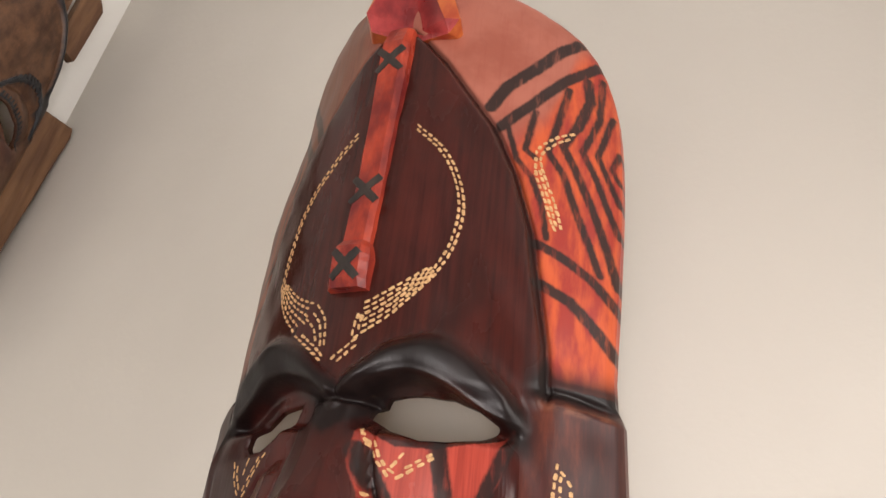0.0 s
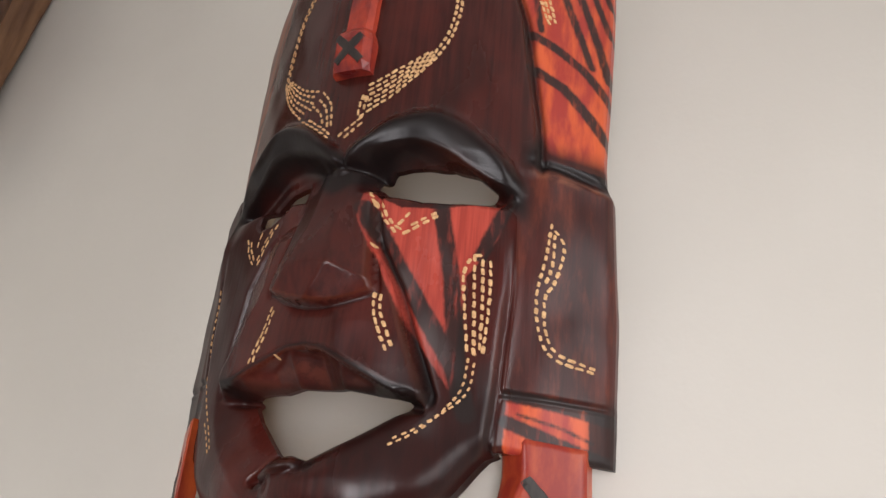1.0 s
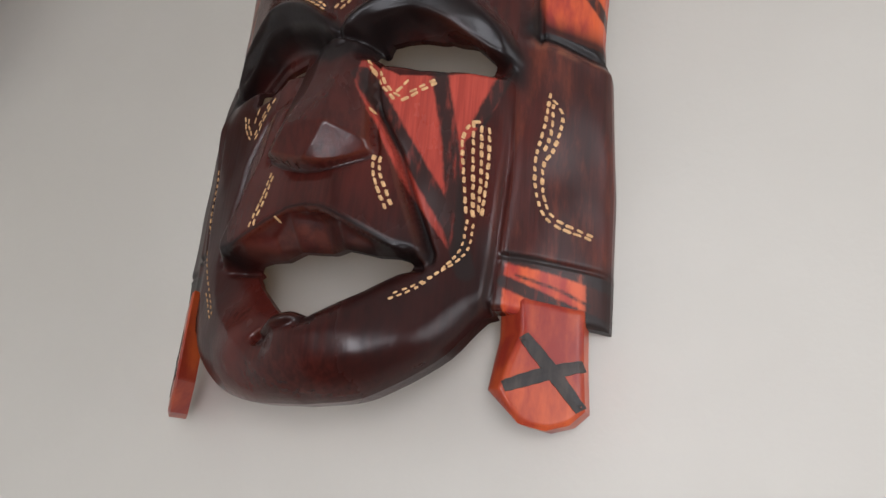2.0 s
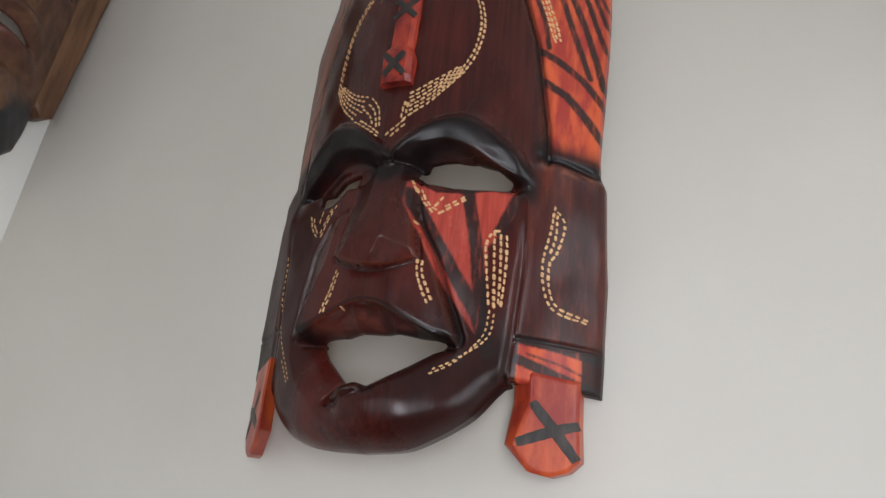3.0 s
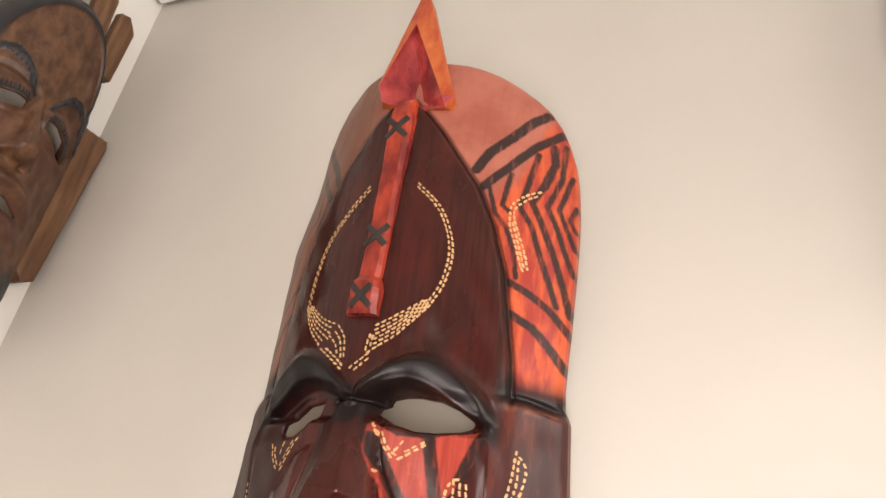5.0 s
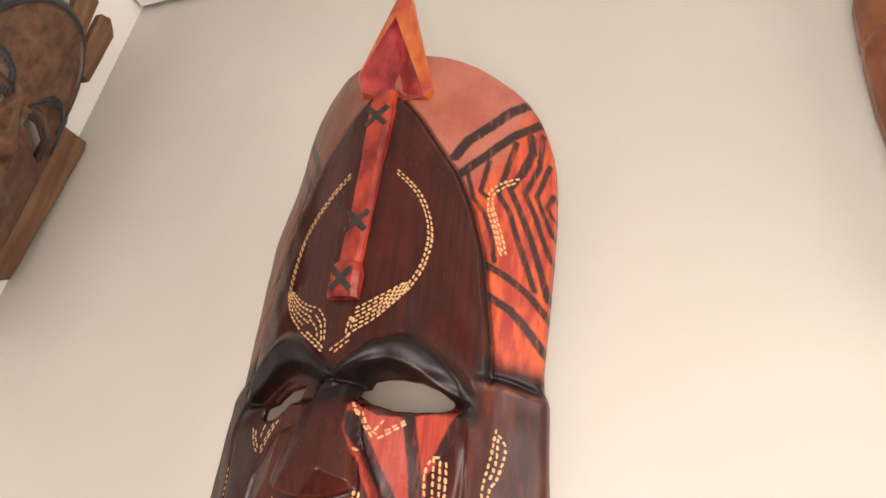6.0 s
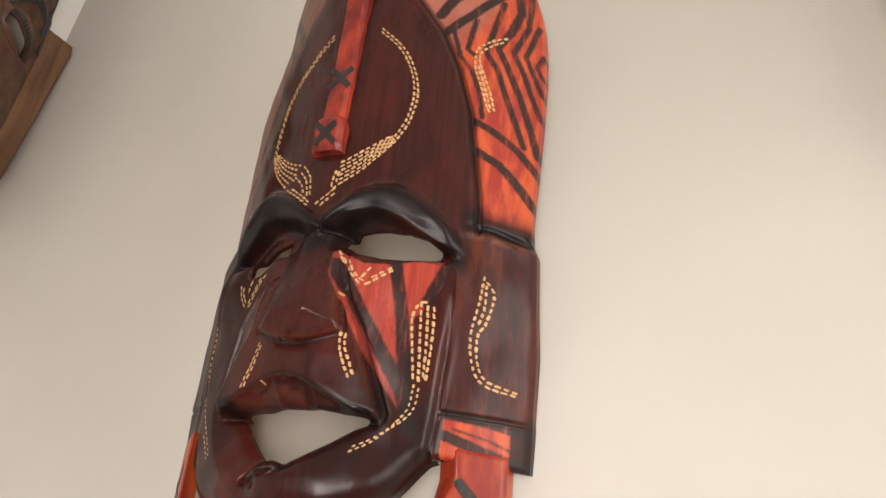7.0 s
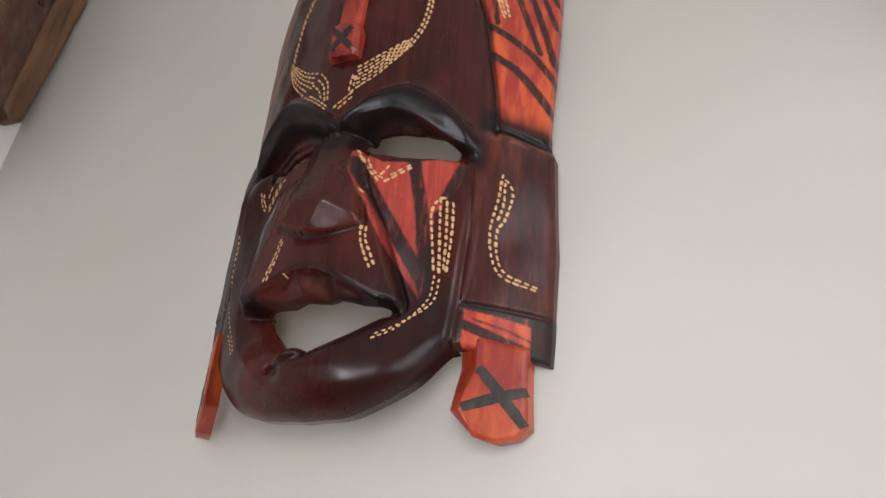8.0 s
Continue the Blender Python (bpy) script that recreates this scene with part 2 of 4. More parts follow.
def relief_mesh(name, extent, step_size, inside, height, thickness, fields=(), back_slot=0):
    """A carved shell over the plane (u, v): kept where inside(u, v) > 0, its front at height(u, v), with a back and side walls.
    Local x is u, z is v and -y is the height. fields: names and functions whose values are stored on the points."""
    u0, u1, v0, v1 = extent
    nu, nv = int((u1 - u0) / step_size) + 1, int((v1 - v0) / step_size) + 1
    U, V = np.meshgrid(np.linspace(u0, u1, nu), np.linspace(v0, v1, nv))
    d = inside(U, V)
    keep = (d[:-1, :-1] + d[1:, :-1] + d[:-1, 1:] + d[1:, 1:]) > 0
    count = np.zeros(U.shape, int)
    for a in (slice(None, -1), slice(1, None)):
        for b in (slice(None, -1), slice(1, None)):
            count[a, b] += keep
    rim = (count > 0) & ((count < 4) | (d < 0))
    for _ in range(3):
        x, y = U[rim], V[rim]
        e = step_size * 0.25
        f0 = inside(x, y)
        gx = (inside(x + e, y) - inside(x - e, y)) / (2 * e)
        gy = (inside(x, y + e) - inside(x, y - e)) / (2 * e)
        n2 = np.maximum(gx * gx + gy * gy, 0.2)
        move = np.clip(f0 / n2, -1.2 * step_size, 1.2 * step_size)
        U[rim], V[rim] = x - gx * move, y - gy * move
    used = count > 0
    index = np.full(U.shape, -1)
    index[used] = np.arange(used.sum())
    n = int(used.sum())
    uu, vv = U[used], V[used]
    w = height(uu, vv)
    th = thickness(uu, vv) if callable(thickness) else thickness
    front = np.stack([uu, -w, vv], 1)
    back = np.stack([uu, -(w - th), vv], 1)
    j, i = np.nonzero(keep)
    a, b, c, e = index[j, i], index[j, i + 1], index[j + 1, i + 1], index[j + 1, i]
    quads = np.stack([a, b, c, e], 1)
    pairs = np.concatenate([quads[:, [0, 1]], quads[:, [1, 2]], quads[:, [2, 3]], quads[:, [3, 0]]])
    key = np.sort(pairs, 1)
    _, first, counts = np.unique(key[:, 0] * (n + 1) + key[:, 1], return_index=True, return_counts=True)
    border = pairs[first[counts == 1]]
    m = len(border)
    verts = np.concatenate([front, back, front[border[:, 0]], front[border[:, 1]], back[border[:, 1]], back[border[:, 0]]])
    base = 2 * n
    r = np.arange(m)
    sides = np.stack([base + m + r, base + r, base + 3 * m + r, base + 2 * m + r], 1)
    faces = np.concatenate([quads, quads[:, ::-1] + n, sides]).astype(np.int32)
    me = bpy.data.meshes.new(name)
    me.vertices.add(len(verts))
    me.vertices.foreach_set("co", verts.astype(np.float32).ravel())
    me.loops.add(faces.size)
    me.loops.foreach_set("vertex_index", faces.ravel())
    me.polygons.add(len(faces))
    me.polygons.foreach_set("loop_start", np.arange(0, faces.size, 4, dtype=np.int32))
    me.polygons.foreach_set("use_smooth", np.ones(len(faces), bool))
    slots = np.zeros(len(faces), np.int32)
    slots[len(quads):2 * len(quads)] = back_slot
    me.polygons.foreach_set("material_index", slots)
    me.update(calc_edges=True)
    me.validate()
    vu = np.concatenate([uu, uu, uu[border[:, 0]], uu[border[:, 1]], uu[border[:, 1]], uu[border[:, 0]]])
    vw = np.concatenate([vv, vv, vv[border[:, 0]], vv[border[:, 1]], vv[border[:, 1]], vv[border[:, 0]]])
    for field_name, fn in fields:
        at = me.attributes.new(field_name, "FLOAT", "POINT")
        at.data.foreach_set("value", fn(vu, vw).astype(np.float32))
    return me


def dashes(name, lines, height, parent, mat, length=0.0052, gap=0.0018, width=0.0022, seed=1, label="", single=False):
    """Rows of short cuts along smooth lines on a carved front, as one mesh of small boat-shaped pieces."""
    rng = random.Random(seed)
    verts, faces = [], []
    flat = []
    for row, line in enumerate(lines):
        pts = curve_through(line, 200)
        s = np.concatenate([[0], np.cumsum(np.hypot(*np.diff(pts, axis=0).T))])
        at = (row % 2) * 0.5 * (length + gap) + 0.4 * length
        while at < s[-1] - 0.3 * length:
            mid = np.array([np.interp(at, s, pts[:, 0]), np.interp(at, s, pts[:, 1])])
            ahead = np.array([np.interp(at + 0.001, s, pts[:, 0]), np.interp(at + 0.001, s, pts[:, 1])])
            t = ahead - np.array([np.interp(at - 0.001, s, pts[:, 0]), np.interp(at - 0.001, s, pts[:, 1])])
            t = t / (np.hypot(*t) + 1e-9)
            turn = rng.uniform(-0.16, 0.16)
            t = np.array([t[0] * math.cos(turn) - t[1] * math.sin(turn), t[0] * math.sin(turn) + t[1] * math.cos(turn)])
            c = np.array([-t[1], t[0]])
            hl, hw = 0.5 * length * rng.uniform(0.78, 1.1), 0.5 * width * rng.uniform(0.75, 1.15)
            ring = [mid + t * hl * a + c * hw * b for a, b in ((-1, -0.2), (-0.72, -1), (0.72, -0.95), (1, 0.15), (0.7, 1), (-0.7, 0.95))]
            base = len(verts)
            for lift, size in ((-0.0012, 1.0), (0.0004, 1.0), (0.0007, 0.55)):
                for p in ring:
                    q = mid + (p - mid) * size
                    verts.append(None)
                    flat.append((q[0], q[1], lift))
            for k in range(6):
                n = (k + 1) % 6
                faces.append((base + k, base + n, base + 6 + n, base + 6 + k))
                faces.append((base + 6 + k, base + 6 + n, base + 12 + n, base + 12 + k))
            faces.append(tuple(base + 12 + k for k in range(6)))
            at += (length + gap) * rng.uniform(0.92, 1.1)
    flat = np.array(flat)
    tops = height(flat[:, 0], flat[:, 1]) + flat[:, 2]
    verts = [(a, -w, b) for (a, b, _), w in zip(flat, tops)]
    if single:
        for k in range(0, len(verts), 18):
            me = bpy.data.meshes.new(name)
            me.from_pydata(verts[k:k + 18], [], [tuple(i - k for i in f) for f in faces[k // 18 * 13:k // 18 * 13 + 13]])
            me.update()
            part(name, me, mat, parent)
        return None
    me = bpy.data.meshes.new(name)
    me.from_pydata(verts, [], faces)
    me.update()
    return tagged(part(name, me, mat, parent, label), kind="stuff")


def stroke_on(name, lines, half, height, parent, mat, lift=0.0006, label=""):
    """Brushed strokes of paint, a thin skin on a carved front. Several lines make one mesh."""
    if not isinstance(lines[0][0], (tuple, list)):
        lines = [lines]
    flat, faces = [], []
    for line in lines:
        stroke_skin(line, half, lift, flat, faces)
    flat = np.array(flat)
    tops = height(flat[:, 0], flat[:, 1]) + flat[:, 2]
    me = bpy.data.meshes.new(name)
    me.from_pydata([(a, -w, b) for (a, b, _), w in zip(flat, tops)], [], faces)
    me.update()
    return part(name, me, mat, parent, label)


def stroke_skin(line, half, lift, flat, faces):
    pts = curve_through(line, 16)
    base = len(flat)
    for k, p in enumerate(pts):
        t = pts[min(k + 1, 15)] - pts[max(k - 1, 0)]
        t = t / (np.hypot(*t) + 1e-9)
        c = np.array([-t[1], t[0]])
        wide = half * (0.55 + 0.45 * math.sin(math.pi * (k + 0.8) / 16.6) ** 0.35) * (1 + 0.05 * math.sin(k * 2.3))
        for off, up in ((-1, -0.0008), (-0.9, lift), (0, lift * 1.3), (0.9, lift), (1, -0.0008)):
            q = p + c * wide * off
            flat.append((q[0], q[1], up))
    for k in range(15):
        for j in range(4):
            a = base + k * 5 + j
            faces.append((a, a + 1, a + 6, a + 5))


# ---- the room ----
def slab(name, lo, hi, mat, label, category):
    ob = part(name, box(bmesh.new(), lo, hi), mat)
    return tagged(ob, label, category, kind="structure")


def holed_wall(name, lo, hi, axis, opening, mat, label):
    """A wall slab with a rectangular opening through it: axis is the one that it is thin along; opening is (a0, a1, z0, z1)."""
    bm = bmesh.new()
    a0, a1, z0, z1 = opening
    o = 1 - axis
    for (s0, s1, t0, t1) in ((lo[o], a0, lo[2], hi[2]), (a1, hi[o], lo[2], hi[2]), (a0, a1, lo[2], z0), (a0, a1, z1, hi[2])):
        l, h = list(lo), list(hi)
        l[o], h[o], l[2], h[2] = s0, s1, t0, t1
        box(bm, l, h)
    return tagged(part(name, bm, mat), label, "wall", kind="structure")


T = 0.15
slab("floor", (CORNER_X - T, BACK_Y - T, -0.1), (RIGHT_X + T, T, 0.0), FLOOR, "unseen plain dark brown wooden floor of the room", "floor")
slab("wall_north", (CORNER_X - T, 0.0, 0.0), (RIGHT_X + T, T, CEIL_Z + 0.05), WALL, "cream painted plaster wall behind the carved mask", "wall")
slab("wall_west", (CORNER_X - T, BACK_Y, 0.0), (CORNER_X, 0.0, CEIL_Z + 0.05), WALL_WHITE, "white painted plaster wall beside the corner", "wall")
# unseen walls, added with openings that let the lamps in
holed_wall("wall_south", (CORNER_X - T, BACK_Y - T, 0.0), (RIGHT_X + T, BACK_Y, CEIL_Z + 0.05), 1, (-0.2, 1.8, 0.1, 2.2), WALL_FAR, "unseen dark tan wall with an added opening for the fill light")
holed_wall("wall_east", (RIGHT_X, BACK_Y, 0.0), (RIGHT_X + T, 0.0, CEIL_Z + 0.05), 0, (-1.55, -0.15, 0.75, 2.25), WALL_FAR, "unseen dark tan wall with an inferred window opening")

# ceiling panel, set in from the walls by a shadow gap
bm = bmesh.new()
box(bm, (CORNER_X - T, BACK_Y - T, CEIL_Z + 0.05), (RIGHT_X + T, T, CEIL_Z + 0.15))
box(bm, (CORNER_X + 0.012, BACK_Y + 0.012, CEIL_Z + 0.012), (RIGHT_X - 0.012, -0.012, CEIL_Z + 0.05))
tagged(part("ceiling", bm, CEILING), "white ceiling panel with a narrow gap along the walls", "ceiling", kind="structure")


# ---- the large painted mask ----
MASK = pose(-0.038, -0.142, 1.72, 6.0) @ pose(0, 0, 0, 0, 2.5)
mask = thing("carved_mask", MASK, "tall carved wooden face mask painted brown, orange and black", "mask")
MID = 0.006

SEAM = np.array([(0.018, 0.352), (0.032, 0.338), (0.052, 0.314), (0.074, 0.281), (0.098, 0.246), (0.115, 0.205), (0.128, 0.156), (0.135, 0.104), (0.141, 0.061), (0.143, 0.020)])
DOME = [(0.006, 0.415), (0.050, 0.414), (0.094, 0.407), (0.136, 0.387), (0.166, 0.360), (0.184, 0.311), (0.189, 0.239), (0.187, 0.144), (0.183, 0.048), (0.184, 0.030)]
CHIN = [(0.121, -0.187), (0.112, -0.196), (0.094, -0.221), (0.069, -0.240), (0.042, -0.253), (0.006, -0.258)]
OUTLINE = [tuple(p) for p in curve_through(DOME, 26)] + [(0.190, 0.016), (0.192, -0.078), (0.190, -0.188), (0.127, -0.186)] + [tuple(p) for p in curve_through(CHIN, 18)]
LEFT_CHIN = [(0.006, -0.258), (-0.040, -0.257), (-0.074, -0.247), (-0.098, -0.228), (-0.110, -0.206), (-0.114, -0.188)]
LEFT_SIDE = [tuple(p) for p in curve_through(LEFT_CHIN, 18)] + [(-0.116, -0.187), (-0.180, -0.190), (-0.178, -0.078), (-0.170, 0.012)] + [(2 * MID - u - 0.003, v) for u, v in curve_through(DOME, 26)[::-1]]
OUTLINE = OUTLINE + LEFT_SIDE
EYE_R = [(0.027, -0.002), (0.029, 0.0075), (0.033, 0.0085), (0.037, 0.0143), (0.048, 0.017), (0.062, 0.0182), (0.081, 0.0165), (0.102, 0.008), (0.114, 0.000), (0.101, -0.010), (0.084, -0.0155), (0.066, -0.0166), (0.042, -0.010)]
EYE_L = [(-0.038, 0.010), (-0.060, 0.006), (-0.074, -0.004), (-0.078, -0.024), (-0.074, -0.029), (-0.060, -0.028), (-0.045, -0.017), (-0.040, 0.000)]
MOUTH = [(-0.0525, -0.1625), (-0.036, -0.1595), (-0.010, -0.1563), (0.0137, -0.1548), (0.046, -0.1573), (0.073, -0.1605), (0.047, -0.1795), (0.012, -0.2035), (0.003, -0.2010), (-0.010, -0.2040), (-0.026, -0.1915), (-0.0425, -0.1780), (-0.051, -0.1670)]
BROW = curve_through([(-0.006, 0.002), (0.006, 0.008), (0.020, 0.020), (0.043, 0.038), (0.070, 0.046), (0.090, 0.041), (0.108, 0.028), (0.121, 0.015), (0.134, 0.001)], 60)
BROW_EDGE = curve_through([(-0.006, -0.002), (0.010, 0.006), (0.028, 0.0195), (0.052, 0.0285), (0.066, 0.0280), (0.082, 0.0225), (0.109, 0.0065), (0.134, -0.002)], 50)
LIP_U, LIP_V = [0.0, 0.013, 0.038, 0.060, 0.075, 0.085], [-0.1315, -0.1335, -0.1455, -0.1560, -0.1600, -0.163]


def mask_inside(u, v):
    d = poly_distance(u, v, OUTLINE)
    for hole in (EYE_R, EYE_L, MOUTH):
        d = np.minimum(d, -poly_distance(u, v, hole))
    return d


def side(u):
    """Distance from the mask's middle line, on its right-hand scale."""
    return np.abs(u - MID) + MID


def panel(u, v):
    """Signed distance into the pointed brown forehead field."""
    s = side(u)
    edge = np.interp(v, SEAM[::-1, 1], SEAM[::-1, 0])
    d = (edge - s) * 0.85
    return np.where(v > 0.352, -np.hypot(s - 0.018, v - 0.352), d)


def mask_height(u, v):
    x = u - MID
    s = side(u)
    low = smooth(-0.02, 0.04, -v)
    bend = np.where(x < 0, 3.0 - 0.65 * low, 3.0)
    w = -bend * x * x - 0.12 * np.maximum(0, -x - 0.07) * (1 - low) - 0.16 * np.maximum(0, -x - 0.035) * smooth(0.20, 0.34, v)
    w = w - 0.008 * smooth(0.36, 0.425, v)
    # forehead field stands proud of the temples, with a cut along the seam
    upper = smooth(0.012, 0.026, v)
    p = panel(u, v)
    w = w + upper * (0.003 * smooth(-0.001, 0.004, p) - 0.0045 * np.exp(-(p / 0.0022) ** 2))
    # brows: a rounded ridge with a crisp lower edge, undercut down to the eyes
    crest = np.interp(s, BROW[:, 0], BROW[:, 1])
    edge = np.interp(s, BROW_EDGE[:, 0], BROW_EDGE[:, 1])
    roll = np.clip((crest - v) / np.maximum(crest - edge, 0.003), 0, 1)
    ridge = np.where(v > crest, 0.0125 * np.exp(-((v - crest) / 0.0105) ** 2), 0.0125 - 0.0065 * roll ** 2)
    along = smooth(-0.004, 0.014, s) * (1 - smooth(0.120, 0.137, s))
    ridge = ridge * (1 - smooth(-0.0005, 0.007, edge - v)) + 0.0012 * np.exp(-((v - edge - 0.0006) / 0.0014) ** 2)
    w = w + ridge * along
    span = smooth(0.018, 0.030, s) * (1 - smooth(0.112, 0.130, s))
    hollow = smooth(-0.0005, 0.0105, edge - v) * (1 - smooth(0.004, 0.017, -v)) * span
    w = w - 0.016 * hollow
    # cut between the brows, above the flat upper end of the nose
    w = w - 0.006 * np.exp(-((v - 0.0085) / 0.0030) ** 2) * (1 - smooth(0.022, 0.032, np.abs(x)))
    # nose: flat bridge, straight flanks, a facet cut across the tip
    xn = np.abs(x - 0.001)
    tip = 0.1040 - 0.10 * np.maximum(xn - 0.004, 0) - 7.0 * np.maximum(xn - 0.004, 0) ** 2
    nose_half = np.interp(-v, [-0.01, 0.03, 0.06, 0.086, 0.1], [0.026, 0.029, 0.034, 0.0395, 0.041])
    bridge = np.interp(-v, [0.0, 0.05, 0.085, 0.1], [0.008, 0.011, 0.017, 0.019])
    nose_high = np.interp(-v, [-0.006, -0.0045, 0.0, 0.03, 0.078, 0.11], [0.0, 0.006, 0.008, 0.018, 0.0365, 0.043])
    below_tip = smooth(-0.0016, 0.0012, -v - tip)
    drop = np.clip((xn - bridge) / (nose_half - bridge), 0, 1)
    nose_lift = nose_high * (1 - 0.52 * drop - 0.48 * smooth(0.95, 1.05, xn / nose_half))
    nose_lift = np.minimum(nose_lift, 0.0365 - 0.26 * np.maximum(-v - 0.078 - 0.5 * np.maximum(xn - 0.006, 0), 0))
    nose_lift = np.minimum(nose_lift, 0.0335 - 0.56 * (u - 0.020) + 0.67 * (v + 0.085))
    nose_lift = np.maximum(nose_lift, 0) * (1 - below_tip)
    w = w - 0.004 * np.exp(-((xn - nose_half - 0.0008) / 0.0020) ** 2) * smooth(0.0, 0.02, -v) * (1 - smooth(0.085, 0.1, -v))
    w = w + nose_lift
    # muzzle between nose and mouth: a flat wedge, steep on the right, with a broad slope on the left
    xm = u - 0.003
    right = np.interp(-v, [0.03, 0.0435, 0.083, 0.128, 0.155], [0.026, 0.032, 0.0525, 0.0695, 0.080])
    left_in = np.interp(-v, [0.03, 0.046, 0.085, 0.120, 0.150], [0.030, 0.043, 0.046, 0.056, 0.070])
    left_out = np.interp(-v, [0.03, 0.046, 0.080, 0.120, 0.155], [0.036, 0.055, 0.072, 0.080, 0.084])
    swell = np.interp(-v, [0.03, 0.07, 0.098, 0.112, 0.14], [0.006, 0.012, 0.014, 0.017, 0.019])
    slope = np.where(xm > 0, 1 - 0.30 * smooth(0.3, 1.0, xm / right) - 0.70 * smooth(-0.0020, 0.0012, xm - right), 1 - np.clip((-xm - left_in) / (left_out - left_in), 0, 1))
    tall = smooth(0.03, 0.05, -v) * (1 - smooth(0.157, 0.166, -v))
    w = w + np.maximum(swell * slope * tall - nose_lift, 0.0)
    rift = np.where(xm > 0, xm - right - 0.0022, -xm - left_out - 0.001)
    w = w - 0.0045 * np.exp(-(rift / 0.0024) ** 2) * smooth(0.03, 0.06, -v) * (1 - smooth(0.157, 0.166, -v))
    # upper lip: a crisp line, then knife facets that slope back into the mouth
    lip_line = np.interp(np.abs(u - 0.005), LIP_U, LIP_V)
    lip = lip_line - v
    on_lip = np.where(xm > 0, 1 - smooth(-0.006, 0.0, xm - right), 1 - smooth(0.066, 0.080, -xm)) * (1 - smooth(0.160, 0.17, -v))
    facet = 0.022 * np.abs(np.mod(x * 27 + 40 * x * x + 0.25 + 3 * v, 1.0) - 0.5)
    w = w - on_lip * (smooth(-0.0004, 0.0010, lip) * 0.0035 + np.clip(lip, 0, 0.03) * 0.85 + facet * smooth(0.0, 0.004, lip))
    w = w - 0.0012 * np.exp(-((lip + 0.0022) / 0.0012) ** 2) * on_lip
    # full chin; the lower lip rolls into the mouth on the right and is planed off on the left
    w = w + 0.019 * np.exp(-((x - 0.005) / 0.085) ** 2 - ((v + 0.218) / 0.034) ** 2)
    m = -poly_distance(u, v, MOUTH)
    lower = smooth(0.152, 0.168, -v)
    k = np.clip(1 - m / 0.016, 0, 1)
    roll = 0.016 * (1 - np.sqrt(1 - 0.95 * k * k))
    planed = 0.016 * np.clip(1 - m / 0.032, 0, 1)
    w = w - lower * (roll + (planed - roll) * smooth(-0.004, 0.012, -u - 0.006))
    # a split in the lower lip with a raised tongue of wood beside it
    chip = np.exp(-(line_distance(u, v, ((-0.014, -0.2135), (0.006, -0.2045))) / 0.0052) ** 4)
    w = w + 0.009 * chip - 0.008 * np.exp(-(line_distance(u, v, ((-0.013, -0.204), (-0.018, -0.212), (-0.024, -0.2195))) / 0.0026) ** 2)
    # ears: a cut along the cheek, a rounded upper end, a carved band below
    g = s - np.interp(-v, [0.0, 0.07, 0.19], [0.127, 0.127, 0.119])
    w = w - 0.005 * np.exp(-(g / 0.0022) ** 2) * smooth(0.03, 0.10, -v) - 0.004 * smooth(-0.004, 0.008, g) * smooth(0.03, 0.09, -v)
    top_end = 0.026 - 0.006 * smooth(0.15, 0.19, s)
    w = w + 0.006 * smooth(0.122, 0.152, s) * smooth(-0.003, 0.006, top_end - v) * (1 - 0.6 * smooth(0.02, 0.09, -v))
    w = w - 0.003 * np.exp(-((v - top_end - 0.004) / 0.003) ** 2) * smooth(0.13, 0.15, s)
    left_ear = smooth(0.127, 0.135, -x) * smooth(0.0, 0.02, top_end - v)
    w = w + left_ear * (-0.114 + 0.94 * (u + 0.192) - w)
    w = w - 0.003 * np.exp(-((v + 0.148) / 0.0022) ** 2) * smooth(0.0, 0.004, g) - 0.002 * smooth(0.150, 0.153, -v) * smooth(0.0, 0.004, g)
    # rounded rims
    d = poly_distance(u, v, OUTLINE)
    r = np.where(s < 0.12, np.interp(-v, [0.13, 0.17, 0.2, 0.24], [0.006, 0.012, 0.020, 0.025]), 0.006)
    k = np.clip(1 - d / r, 0, 1)
    w = w - r * (1 - np.sqrt(1 - k * k * 0.96))
    for hole in (EYE_R, EYE_L):
        k = np.clip(1 + poly_distance(u, v, hole) / 0.004, 0, 1)
        w = w - 0.004 * (1 - np.sqrt(1 - k * k * 0.9))
    # gouge and knife marks
    w = w + 0.0007 * np.sin(x * 62 + 21 * v + 2 * np.sin(v * 40)) * np.sin(v * 47 - 30 * x + np.sin(x * 55)) * (1 - smooth(0.03, 0.06, v))
    w = w + 0.0005 * np.sin(x * 160 + 9 * v) * np.sin(v * 95 + 20 * x)
    return w


